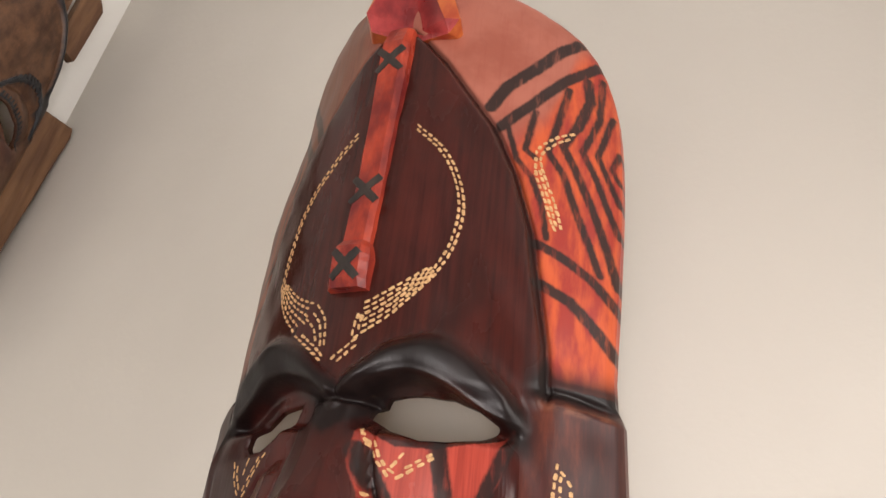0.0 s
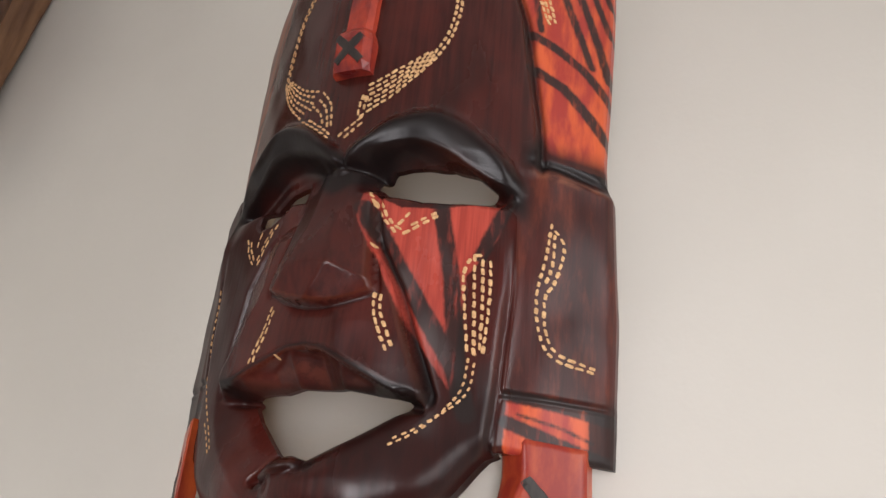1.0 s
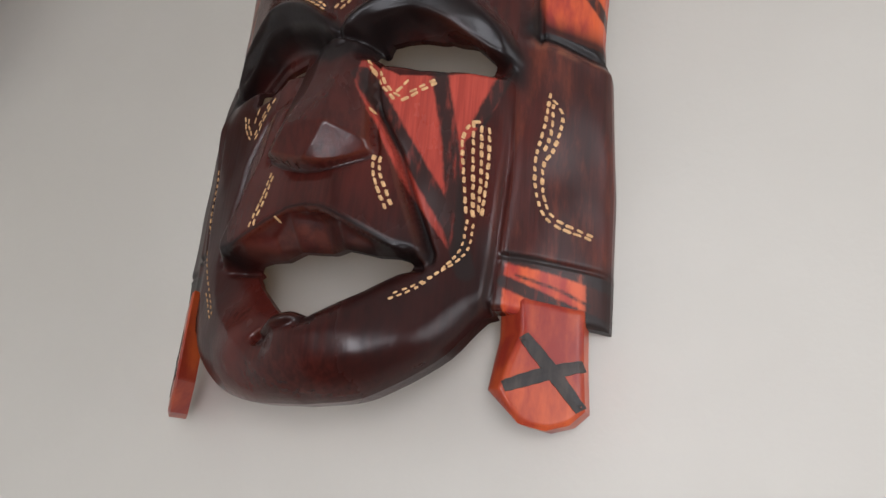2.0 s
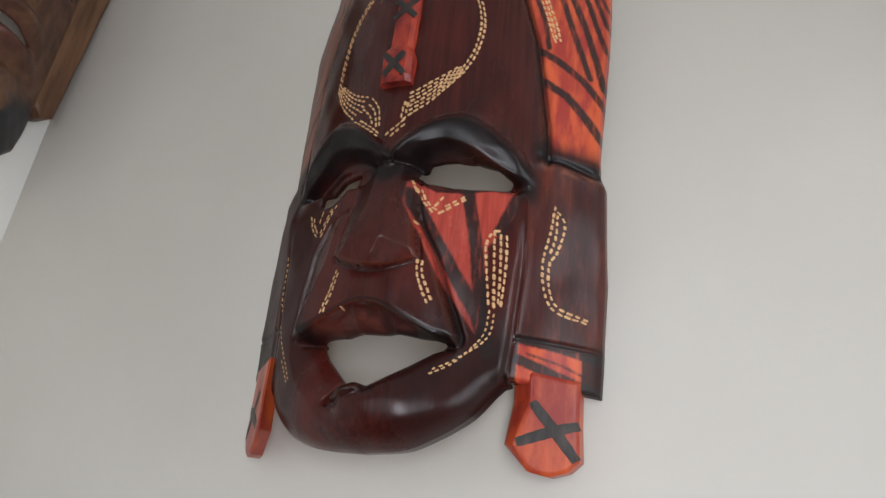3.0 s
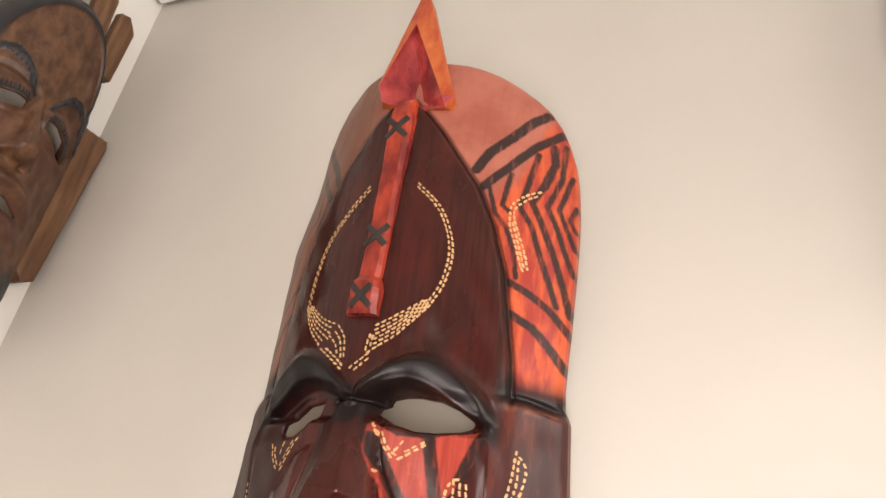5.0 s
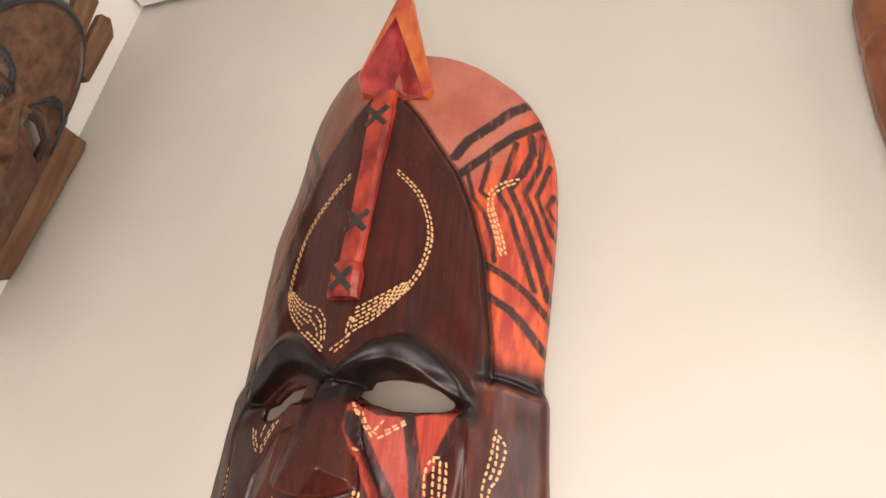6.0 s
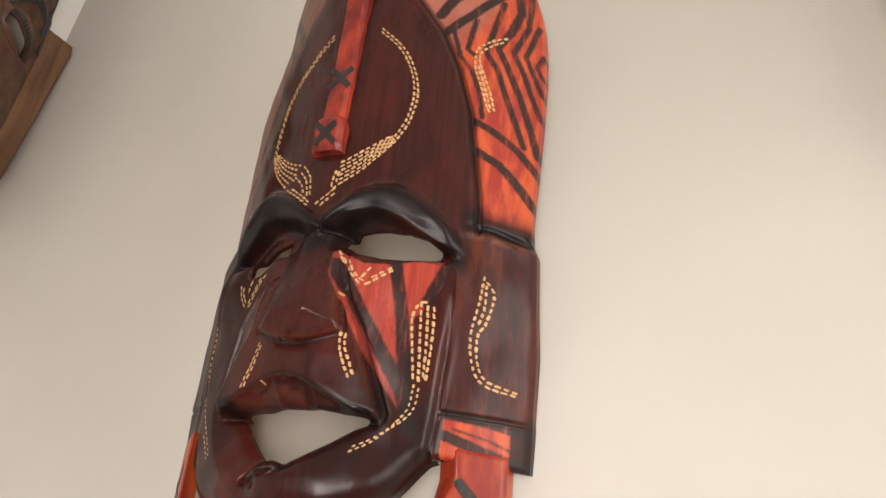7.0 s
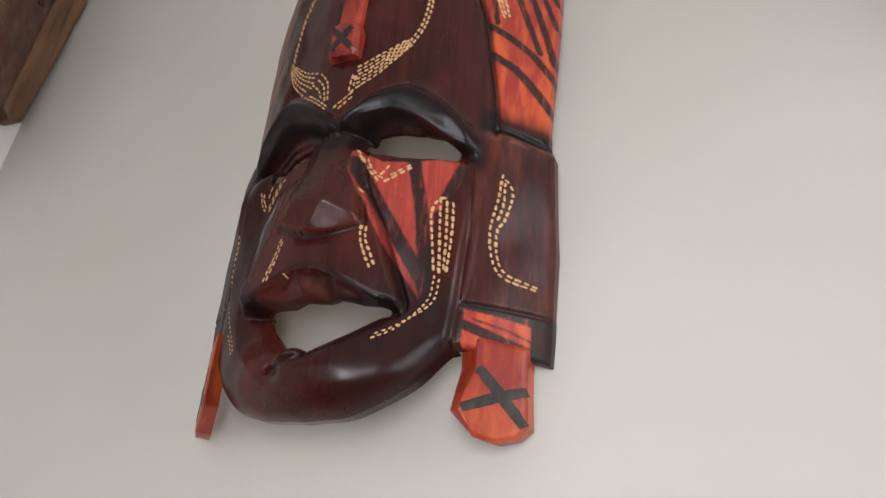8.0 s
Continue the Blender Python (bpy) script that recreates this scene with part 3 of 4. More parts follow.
def strokes(u, v):
    s = side(u)
    d = np.full(u.shape, -1.0)
    for half, line in (
            (0.0050, ((0.092, 0.268), (0.104, 0.293), (0.123, 0.317), (0.144, 0.348), (0.157, 0.362))),
            (0.0046, ((0.101, 0.250), (0.123, 0.279), (0.146, 0.313), (0.173, 0.344))),
            (0.0024, ((0.106, 0.252), (0.114, 0.221), (0.126, 0.205), (0.134, 0.180), (0.138, 0.152))),
            (0.0026, ((0.126, 0.272), (0.120, 0.232), (0.128, 0.225))),
            (0.0030, ((0.150, 0.306), (0.141, 0.258), (0.136, 0.235), (0.148, 0.215), (0.157, 0.184), (0.168, 0.152), (0.174, 0.132))),
            (0.0042, ((0.164, 0.322), (0.166, 0.300), (0.157, 0.268))),
            (0.0034, ((0.157, 0.268), (0.147, 0.244), (0.156, 0.224), (0.170, 0.186), (0.180, 0.152), (0.186, 0.126))),
            (0.0028, ((0.175, 0.329), (0.173, 0.283), (0.161, 0.244), (0.170, 0.224), (0.180, 0.193), (0.187, 0.173))),
            (0.0026, ((0.183, 0.291), (0.172, 0.245), (0.180, 0.223), (0.188, 0.203))),
            (0.0022, ((0.188, 0.256), (0.182, 0.237), (0.188, 0.225))),
            (0.0040, ((0.130, 0.147), (0.151, 0.138), (0.170, 0.125), (0.187, 0.105))),
            (0.0045, ((0.134, 0.113), (0.155, 0.103), (0.170, 0.087), (0.185, 0.067)))):
        d = np.maximum(d, half - line_distance(s, v, line))
    for half, line in ((0.0062, ((0.031, -0.028), (0.062, -0.079), (0.096, -0.134), (0.106, -0.165))), (0.0055, ((0.079, -0.016), (0.091, -0.075), (0.099, -0.140))),
                       (0.0044, ((0.123, -0.008), (0.1075, -0.054)))):
        d = np.maximum(d, half - line_distance(u, v, line))
    for half, line in ((0.0045, ((0.128, -0.148), (0.160, -0.151), (0.190, -0.156))), (0.0046, ((0.128, -0.166), (0.158, -0.1765), (0.190, -0.186))), (0.0010, ((0.134, -0.1600), (0.160, -0.1655), (0.178, -0.1725)))):
        d = np.maximum(d, half - line_distance(s, v, line))
    return d


def f_temple(u, v):
    return np.minimum(-panel(u, v), v - 0.034)


def f_dome(u, v):
    s = side(u)
    return (v - 0.276 - 1.25 * (s - 0.098)) * 0.6 + 0.03 * smooth(-0.012, 0.008, np.interp(v, [0.15, 0.18, 0.24, 0.30], [0.118, 0.130, 0.136, 0.145]) - s) * smooth(0.14, 0.2, v)


def f_cheek(u, v):
    return poly_distance(u, v, [(0.028, -0.012), (0.052, -0.022), (0.078, -0.022), (0.108, -0.012), (0.126, -0.002), (0.117, -0.040), (0.100, -0.070), (0.096, -0.152), (0.068, -0.114), (0.046, -0.072), (0.028, -0.036)])


def f_band(u, v):
    s = side(u)
    return np.minimum(np.minimum(np.minimum(-0.151 - v, v + 0.192), np.minimum(s - 0.127, 0.176 - s)), u)


# black paint on brows and chin, plus shade painted on the left and in creases
def f_dark(u, v):
    s = side(u)
    b = np.interp(s, BROW[:, 0], BROW[:, 1])
    brow = np.exp(-((v - b + 0.008) / 0.017) ** 4) * (1 - smooth(0.128, 0.145, s))
    lower = 0.72 * smooth(0.10, 0.18, -v) * smooth(-0.01, 0.065, u - 0.5 * np.maximum(-v - 0.2, 0)) * (1 - smooth(0.118, 0.126, s))
    # nose: smeared black paint, and shade painted on its left
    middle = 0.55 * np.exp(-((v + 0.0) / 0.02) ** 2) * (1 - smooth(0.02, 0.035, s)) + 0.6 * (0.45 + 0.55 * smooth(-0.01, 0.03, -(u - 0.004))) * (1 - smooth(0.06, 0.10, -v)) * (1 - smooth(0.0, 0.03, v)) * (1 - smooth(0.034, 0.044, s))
    # shade of the left cheek, painted as a darker tone
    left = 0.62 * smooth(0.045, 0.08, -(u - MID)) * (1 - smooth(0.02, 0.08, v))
    smear = 0.8 * smooth(0.125, 0.145, s) * np.exp(-((v - 0.031) / 0.008) ** 2) + 0.65 * smooth(0.125, 0.14, s) * (1 - smooth(0.038, 0.058, v)) * smooth(0.02, 0.03, v)
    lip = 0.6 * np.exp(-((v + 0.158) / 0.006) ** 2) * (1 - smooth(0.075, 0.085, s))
    smear = smear + 0.7 * smooth(0.172, 0.180, s) * smooth(0.135, 0.15, -v)
    smear = smear + 0.7 * np.exp(-(line_distance(u, v, ((0.020, -0.206), (-0.004, -0.210), (-0.019, -0.222))) / 0.004) ** 2)
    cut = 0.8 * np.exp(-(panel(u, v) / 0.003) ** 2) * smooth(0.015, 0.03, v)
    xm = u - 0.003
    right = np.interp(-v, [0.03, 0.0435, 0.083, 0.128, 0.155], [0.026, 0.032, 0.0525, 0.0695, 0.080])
    # crease shade painted along the muzzle edge, lip line and under the nose
    crease_shade = 0.85 * np.exp(-((xm - right - 0.0022) / 0.0024) ** 2) * smooth(0.02, 0.04, -v) * (1 - smooth(0.157, 0.166, -v))
    crease_shade = crease_shade + 0.8 * np.exp(-((np.interp(np.abs(u - 0.005), LIP_U, LIP_V) - v + 0.002) / 0.0014) ** 2) * (1 - smooth(0.066, 0.080, np.abs(xm)))
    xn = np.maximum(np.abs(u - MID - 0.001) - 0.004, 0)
    crease_shade = crease_shade + 0.75 * np.exp(-((v + 0.1050 - 0.10 * xn - 7.0 * xn ** 2) / 0.0016) ** 2) * (1 - smooth(0.038, 0.046, np.abs(u - MID)))
    return np.clip(brow + lower + middle + left + smear + lip + cut + crease_shade, 0, 1)


def f_lip(u, v):
    """The faceted upper lip, where the stain is redder."""
    edge = np.interp(np.abs(u - 0.005), LIP_U, LIP_V)
    return np.minimum(np.minimum(edge - v, v + 0.163), 0.074 - np.abs(u - 0.004))


def f_ledge(u, v):
    """The upper end of the ear, worn pale by handling."""
    s = side(u)
    return np.exp(-((v - 0.018 + 0.03 * (s - 0.16)) / 0.0035) ** 2) * smooth(0.132, 0.15, s) * (1 - smooth(0.18, 0.19, s))


def f_ear(u, v):
    return np.minimum(side(u) - 0.128, 0.03 - v)


def f_convex(u, v):
    """How far a point stands out from its surroundings, where handling wears the stain."""
    e = 0.003
    return mask_height(u, v) - 0.25 * (mask_height(u + e, v) + mask_height(u - e, v) + mask_height(u, v + e) + mask_height(u, v - e))


def mask_thickness(u, v):
    near = np.minimum(np.minimum(-poly_distance(u, v, EYE_R), -poly_distance(u, v, EYE_L)), -poly_distance(u, v, MOUTH))
    return 0.006 + 0.008 * smooth(0.0, 0.03, near)


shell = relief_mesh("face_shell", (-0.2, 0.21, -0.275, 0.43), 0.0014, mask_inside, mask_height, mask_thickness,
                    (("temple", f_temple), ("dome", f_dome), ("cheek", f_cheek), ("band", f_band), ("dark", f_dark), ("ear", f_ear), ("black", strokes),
                     ("left_shade", lambda u, v: smooth(0.0, 0.05, MID - u)), ("convex", f_convex), ("lip", f_lip), ("ledge", f_ledge)), 1)
shell.materials.append(SHELL)
shell.materials.append(BOUNCE_BACK)
part("face_shell", shell, None, mask, "dark brown stained wood with painted orange temples and black strokes")


def bar_over(name, centre, half, rise, v0, v1, n, parent, mat, label):
    """The raised bar down the forehead: a bevelled section swept along the carved front."""
    verts, faces = [], []
    prof = ((-1.05, -0.15), (-1.0, 0.55), (-0.72, 0.95), (0, 1.0), (0.72, 0.95), (1.0, 0.55), (1.05, -0.15))
    for k in range(n + 1):
        v = v0 + (v1 - v0) * k / n
        c, h, r = centre(v), half(v), rise(v)
        base = float(mask_height(np.array([c]), np.array([v]))[0])
        for a, b in prof:
            wob = 0.00025 * math.sin(v * 210 + a * 3)
            verts.append((c + a * h + wob, -(base - 0.002 + b * r + wob), v))
    m = len(prof)
    for k in range(n):
        for j in range(m - 1):
            a = k * m + j
            faces.append((a, a + 1, a + m + 1, a + m))
    faces.append(tuple(range(m)))
    faces.append(tuple(reversed(range(n * m, n * m + m))))
    me = bpy.data.meshes.new(name)
    me.from_pydata(verts, [], faces)
    me.update()
    return part(name, me, mat, parent, label)


def ridge_centre(v):
    return 0.002 + 0.034 * (v - 0.10)


def ridge_rise(v):
    return float(np.interp(v, [0.090, 0.094, 0.121, 0.127, 0.20, 0.28, 0.325, 0.345, 0.352], [0.012, 0.016, 0.020, 0.013, 0.011, 0.015, 0.018, 0.012, 0.003]))


ridge = bar_over("forehead_ridge", ridge_centre, lambda v: float(np.interp(v, [0.09, 0.121, 0.126, 0.24, 0.31, 0.345, 0.352], [0.0165, 0.0160, 0.0120, 0.0125, 0.0140, 0.0125, 0.009])), ridge_rise, 0.090, 0.352, 40, mask, RIDGE_RED,
                 "raised bar in red and orange paint with black crosses")


def ridge_height(u, v):
    c = np.array([ridge_centre(x) for x in v])
    r = np.array([ridge_rise(x) for x in v])
    return mask_height(c, v) - 0.002 + r * (1 - 0.06 * ((u - c) / 0.0105) ** 2)


for v, size in ((0.107, 0.011), (0.176, 0.012), (0.306, 0.012)):
    c = ridge_centre(v)
    for a in (1, -1):
        stroke_on("painted_cross_stroke", [(c - size, v - a * size), (c, v), (c + size, v + a * size)], 0.0038, ridge_height, ridge, STROKE)

# horn: a spike whose front is hollowed by a deep triangular cut
def horn():
    bm = bmesh.new()
    P = {}

    def p(key, u, v, w):
        P[key] = bm.verts.new((u, -w, v))

    p("tipL", 0.004, 0.505, 0.006), p("tipR", 0.016, 0.506, 0.004), p("tipM", 0.010, 0.513, 0.002)
    p("tipLb", 0.005, 0.503, -0.012), p("tipRb", 0.017, 0.502, -0.014)
    p("L", -0.021, 0.362, 0.024), p("R", 0.068, 0.347, 0.008)
    p("Lb", -0.030, 0.352, -0.012), p("Rb", 0.062, 0.343, -0.020)
    p("l", -0.0185, 0.359, 0.026), p("r", 0.054, 0.347, 0.012), p("top", 0.009, 0.466, 0.013)
    p("m", 0.021, 0.352, -0.004), p("mt", 0.011, 0.458, 0.005)
    p("L2", -0.016, 0.344, 0.016), p("R2", 0.056, 0.337, 0.003), p("M2", 0.018, 0.338, -0.002)
    outer = (("tipL", "L", "l", "top"), ("tipR", "top", "r", "R"), ("tipL", "top", "tipR", "tipM"), ("tipL", "tipLb", "Lb", "L"), ("tipR", "R", "Rb", "tipRb"),
             ("tipM", "tipR", "tipRb"), ("tipM", "tipLb", "tipL"), ("tipM", "tipRb", "tipLb"), ("L", "Lb", "L2"), ("R", "R2", "Rb"), ("tipLb", "tipRb", "Rb", "Lb"), ("L2", "Lb", "M2"), ("M2", "Lb", "Rb"), ("M2", "Rb", "R2"))
    inner = (("l", "m", "mt", "top"), ("r", "top", "mt", "m"), ("L", "L2", "l"), ("l", "L2", "M2", "m"), ("r", "m", "M2", "R2"), ("r", "R2", "R"))
    for f in outer:
        bm.faces.new([P[k] for k in f]).material_index = 0
    for f in inner:
        bm.faces.new([P[k] for k in f]).material_index = 1
    bmesh.ops.recalc_face_normals(bm, faces=bm.faces)
    bmesh.ops.bevel(bm, geom=[e for e in bm.edges if all(f.material_index == 0 for f in e.link_faces)], offset=0.0014, segments=2, affect="EDGES", profile=0.5)
    me = bpy.data.meshes.new("horn")
    bm.to_mesh(me)
    bm.free()
    me.materials.append(HORN_ORANGE)
    me.materials.append(HORN_RED)
    return part("horn", me, None, mask, "orange and red painted horn with a triangular hollow")


horn()


def pendant(sign):
    """A board under the ear, cut to a blunt point, with a black cross."""
    outline = [(0.121, -0.174), (0.176, -0.178), (0.1765, -0.215), (0.178, -0.246), (0.169, -0.256), (0.155, -0.2613), (0.140, -0.2585), (0.119, -0.238), (0.1215, -0.205)]
    flip = lambda u: u if sign > 0 else 2 * MID - u - 0.001
    poly = outline if sign > 0 else [(flip(u), v - 0.002 - 0.09 * max(0.0, -0.2 - v)) for u, v in reversed(outline)]

    def top(u, v):
        a = flip(u)
        arris = np.interp(-v, [0.175, 0.2005, 0.2155, 0.238, 0.2585], [0.139, 0.1400, 0.1350, 0.1290, 0.1400])
        if sign > 0:
            w = -0.056 - 0.75 * (a - 0.14) - 1.35 * np.maximum(arris - a, 0)
        else:
            w = -0.116 + 1.12 * (u + 0.19)
        k = np.clip(1 - poly_distance(u, v, poly) / 0.003, 0, 1)
        return w - 0.003 * (1 - np.sqrt(1 - 0.95 * k * k))

    us = [p[0] for p in poly]
    me = relief_mesh("ear_pendant", (min(us) - 0.004, max(us) + 0.004, -0.266, -0.174), 0.002, lambda u, v: poly_distance(u, v, poly), top, 0.020)
    ob = part("ear_pendant", me, PENDANT, mask, "orange painted ear pendant with a black cross")
    for line in (((0.141, -0.201), (0.158, -0.222), (0.176, -0.246)), ((0.131, -0.236), (0.156, -0.224), (0.177, -0.216))):
        pts = line if sign > 0 else [(flip(u), v - 0.004) for u, v in line]
        stroke_on("painted_cross_stroke", pts, 0.0048, top, ob, STROKE)


pendant(1)
pendant(-1)

# cut dashes, pale where the stain is carved away
def offset_line(line, d):
    pts = curve_through(line, 30)
    t = np.gradient(pts, axis=0)
    t = t / (np.hypot(t[:, 0], t[:, 1])[:, None] + 1e-9)
    return [tuple(p + d * np.array([-b, a])) for p, (a, b) in zip(pts, t)]


def between(a, b, k):
    a, b = curve_through(a, 20), curve_through(b, 20)
    return [tuple(p) for p in a * (1 - k) + b * k]


LOOP_R = [(0.037, 0.243), (0.062, 0.218), (0.076, 0.190), (0.081, 0.161), (0.077, 0.131), (0.067, 0.106)]
LOW_R = [(0.067, 0.106), (0.040, 0.074), (0.012, 0.053)], [(0.063, 0.112), (0.037, 0.093), (0.014, 0.079)]
LOOP_L = [(-0.019, 0.242), (-0.043, 0.214), (-0.065, 0.181), (-0.077, 0.143), (-0.080, 0.108)]
LOW_L = [(-0.080, 0.108), (-0.066, 0.082), (-0.043, 0.058)], [(-0.072, 0.110), (-0.050, 0.092), (-0.026, 0.082)]
for loop, low, turn, tail in ((LOOP_R, LOW_R, -1, ([(0.014, 0.053), (-0.007, 0.034)], [(0.017, 0.050), (-0.003, 0.031)], [(0.010, 0.055), (0.011, 0.064), (0.014, 0.075)], [(0.015, 0.056), (0.015, 0.064), (0.018, 0.073)])),
                              (LOOP_L, LOW_L, 1, ([(-0.043, 0.058), (-0.023, 0.044), (-0.008, 0.032)], [(-0.039, 0.060), (-0.022, 0.048), (-0.010, 0.038)], [(-0.026, 0.082), (-0.016, 0.068), (-0.012, 0.044)], [(-0.031, 0.078), (-0.021, 0.066), (-0.016, 0.048)], [(-0.036, 0.072), (-0.026, 0.062), (-0.021, 0.050)]))):
    lines = [loop, offset_line(loop, turn * 0.0034)]
    lines += [between(low[0], low[1], k) for k in (0, 0.2, 0.4, 0.6, 0.8, 1)]
    dashes("dash_loop", lines + list(tail), mask_height, mask, CREAM, 0.0054, 0.0012, 0.0021, 3, "pale dashes cut into the forehead")
dashes("cut_dash", [[(0.155, 0.260), (0.142, 0.251), (0.130, 0.236), (0.128, 0.225), (0.129, 0.208), (0.135, 0.189), (0.141, 0.167), (0.146, 0.158)], [(0.154, 0.255), (0.143, 0.246), (0.133, 0.232), (0.132, 0.220), (0.137, 0.203), (0.143, 0.184), (0.148, 0.162)], [(0.131, 0.214), (0.136, 0.196), (0.144, 0.166)]],
       mask_height, mask, CREAM, 0.0052, 0.0011, 0.0024, 5, single=True)
for sgn in (1, -1):
    q = lambda line: [(u, v) if sgn > 0 else ((-0.008 if u > 0.06 else 0.0) - u, v) for u, v in line]
    fine = 1.0 if sgn > 0 else 0.7
    dashes("cut_dash", [[(-0.0869, -0.0352), (-0.0815, -0.0490), (-0.0700, -0.0640)], [(-0.0830, -0.0345), (-0.0785, -0.0475), (-0.0690, -0.0600)], [(-0.0515, -0.0292), (-0.0610, -0.0455), (-0.0693, -0.0639)], [(-0.0550, -0.0290), (-0.0635, -0.0440), (-0.0705, -0.0590)], [(-0.0692, -0.0333), (-0.0720, -0.0430), (-0.0705, -0.0500)]] if sgn < 0 else [q([(0.031, -0.013), (0.040, -0.030), (0.053, -0.045)]), q([(0.036, -0.016), (0.045, -0.032), (0.055, -0.041)]), q([(0.056, -0.043), (0.068, -0.035), (0.082, -0.025)]), q([(0.058, -0.038), (0.070, -0.030), (0.081, -0.023)]), q([(0.052, -0.036), (0.060, -0.024)])],
           mask_height, mask, CREAM, 0.0060, 0.0014, 0.0022 * fine, 6, single=True)
    dashes("cut_dash", [[(0.0465, -0.091), (0.0482, -0.1047), (0.0545, -0.1208), (0.0597, -0.1312)], [(0.0502, -0.089), (0.0522, -0.1043), (0.0585, -0.1185), (0.0635, -0.130)]] if sgn > 0 else [[(-0.0290, -0.102), (-0.0315, -0.1216), (-0.0380, -0.1442)], [(-0.0262, -0.102), (-0.0285, -0.1210), (-0.0345, -0.1435)]], mask_height, mask, CREAM, 0.0056, 0.0010, 0.0022 * fine, 7, single=True)
    if sgn < 0:
        dashes("cut_dash", [[(-0.1175, -0.072), (-0.1133, -0.124), (-0.0981, -0.1636), (-0.0733, -0.2023)], [(-0.095, -0.178), (-0.076, -0.2035)]], mask_height, mask, CREAM, 0.0040, 0.0020, 0.0012, 8, single=True)
        continue
    dashes("cut_dash", [q([(0.098, -0.070), (0.101, -0.100), (0.104, -0.126)]), q([(0.114, -0.053), (0.115, -0.088), (0.113, -0.126)]),
                          q([(0.104, -0.054), (0.106, -0.090), (0.108, -0.128)]), q([(0.109, -0.053), (0.111, -0.090), (0.111, -0.122)]), q([(0.098, -0.068), (0.103, -0.055), (0.114, -0.053)])],
           mask_height, mask, CREAM, 0.0056, 0.0012, 0.0022, 8, single=True)
    dashes("cut_dash", [[(0.105, -0.128), (0.101, -0.152), (0.083, -0.176), (0.064, -0.190)], [(0.109, -0.128), (0.105, -0.152), (0.086, -0.172), (0.065, -0.186)]], mask_height, mask, CREAM, 0.0036, 0.0017, 0.0016, 12, single=True)
    e = lambda line: [(u, v) if sgn > 0 else (2 * MID - u, v) for u, v in line]
    if sgn > 0:
        dashes("cut_dash", [e([(0.152, -0.020), (0.149, -0.045), (0.143, -0.075), (0.145, -0.102), (0.155, -0.119), (0.181, -0.124)]), e([(0.152, -0.022), (0.160, -0.036), (0.155, -0.061), (0.148, -0.077), (0.149, -0.100), (0.157, -0.115), (0.180, -0.121)]),
                        e([(0.154, -0.028), (0.153, -0.050), (0.147, -0.070)])], mask_height, mask, CREAM, 0.0052, 0.0012, 0.0022, 9, single=True)

# small glints on the muzzle, put in as pale pieces; the last is a cut dash
dashes("pale_speck", [[(0.0395, -0.0545), (0.0412, -0.0590)], [(-0.0091, -0.1290), (-0.0088, -0.1312)], [(-0.0168, -0.1372), (-0.0160, -0.1394)], [(0.0550, -0.0610), (0.0568, -0.0655)]], mask_height, mask, CREAM, 0.0030, 0.0030, 0.0015, 14, single=True)

hook = tagged(part("wall_hook", box(bmesh.new(), (-0.012, -0.150, 1.985), (0.012, 0.0, 2.0), 0.002), NAIL), "small steel hook that holds the mask on the wall", "hook")



# ---- the brown mask in the corner ----
SLAT_WOOD = painted_wood("slat_brown_wood", (0.20, 0.105, 0.052), (0.10, 0.048, 0.026), 0.45, (60, 60, 8))
GREY = painted_wood("grey_black_paint", (0.034, 0.035, 0.038), (0.013, 0.013, 0.015), 0.4, (30, 30, 10))
corner = thing("corner_mask", pose(-0.716, -0.16, 2.17, 0, 0, 90), "brown wooden face mask with dark headband and black beard", "mask")
C_OUT = [(-0.0, 0.260), (0.038, 0.248), (0.073, 0.217), (0.101, 0.166), (0.113, 0.105), (0.119, 0.0), (0.120, -0.10), (0.113, -0.19), (0.112, -0.25), (0.102, -0.293), (0.072, -0.326), (0.03, -0.340)]
C_OUT = C_OUT + [(-u, v) for u, v in reversed(C_OUT[1:])]
C_EYE = [(0.021, 0.016), (0.040, 0.015), (0.066, 0.006), (0.090, -0.012), (0.088, -0.021), (0.060, -0.014), (0.040, -0.007), (0.021, 0.000)]
C_EYES = (C_EYE, [(-u, v) for u, v in reversed(C_EYE)])
C_MOUTH = [(-0.054, -0.149), (-0.02, -0.140), (0.02, -0.140), (0.054, -0.149), (0.02, -0.159), (-0.02, -0.159)]

C_BROW_U, C_BROW_V = [0.017, 0.030, 0.048, 0.071, 0.091, 0.104, 0.109], [0.034, 0.058, 0.076, 0.083, 0.072, 0.044, 0.025]


def corner_inside(u, v):
    d = poly_distance(u, v, C_OUT)
    for hole in (*C_EYES, C_MOUTH):
        d = np.minimum(d, -poly_distance(u, v, hole))
    return d


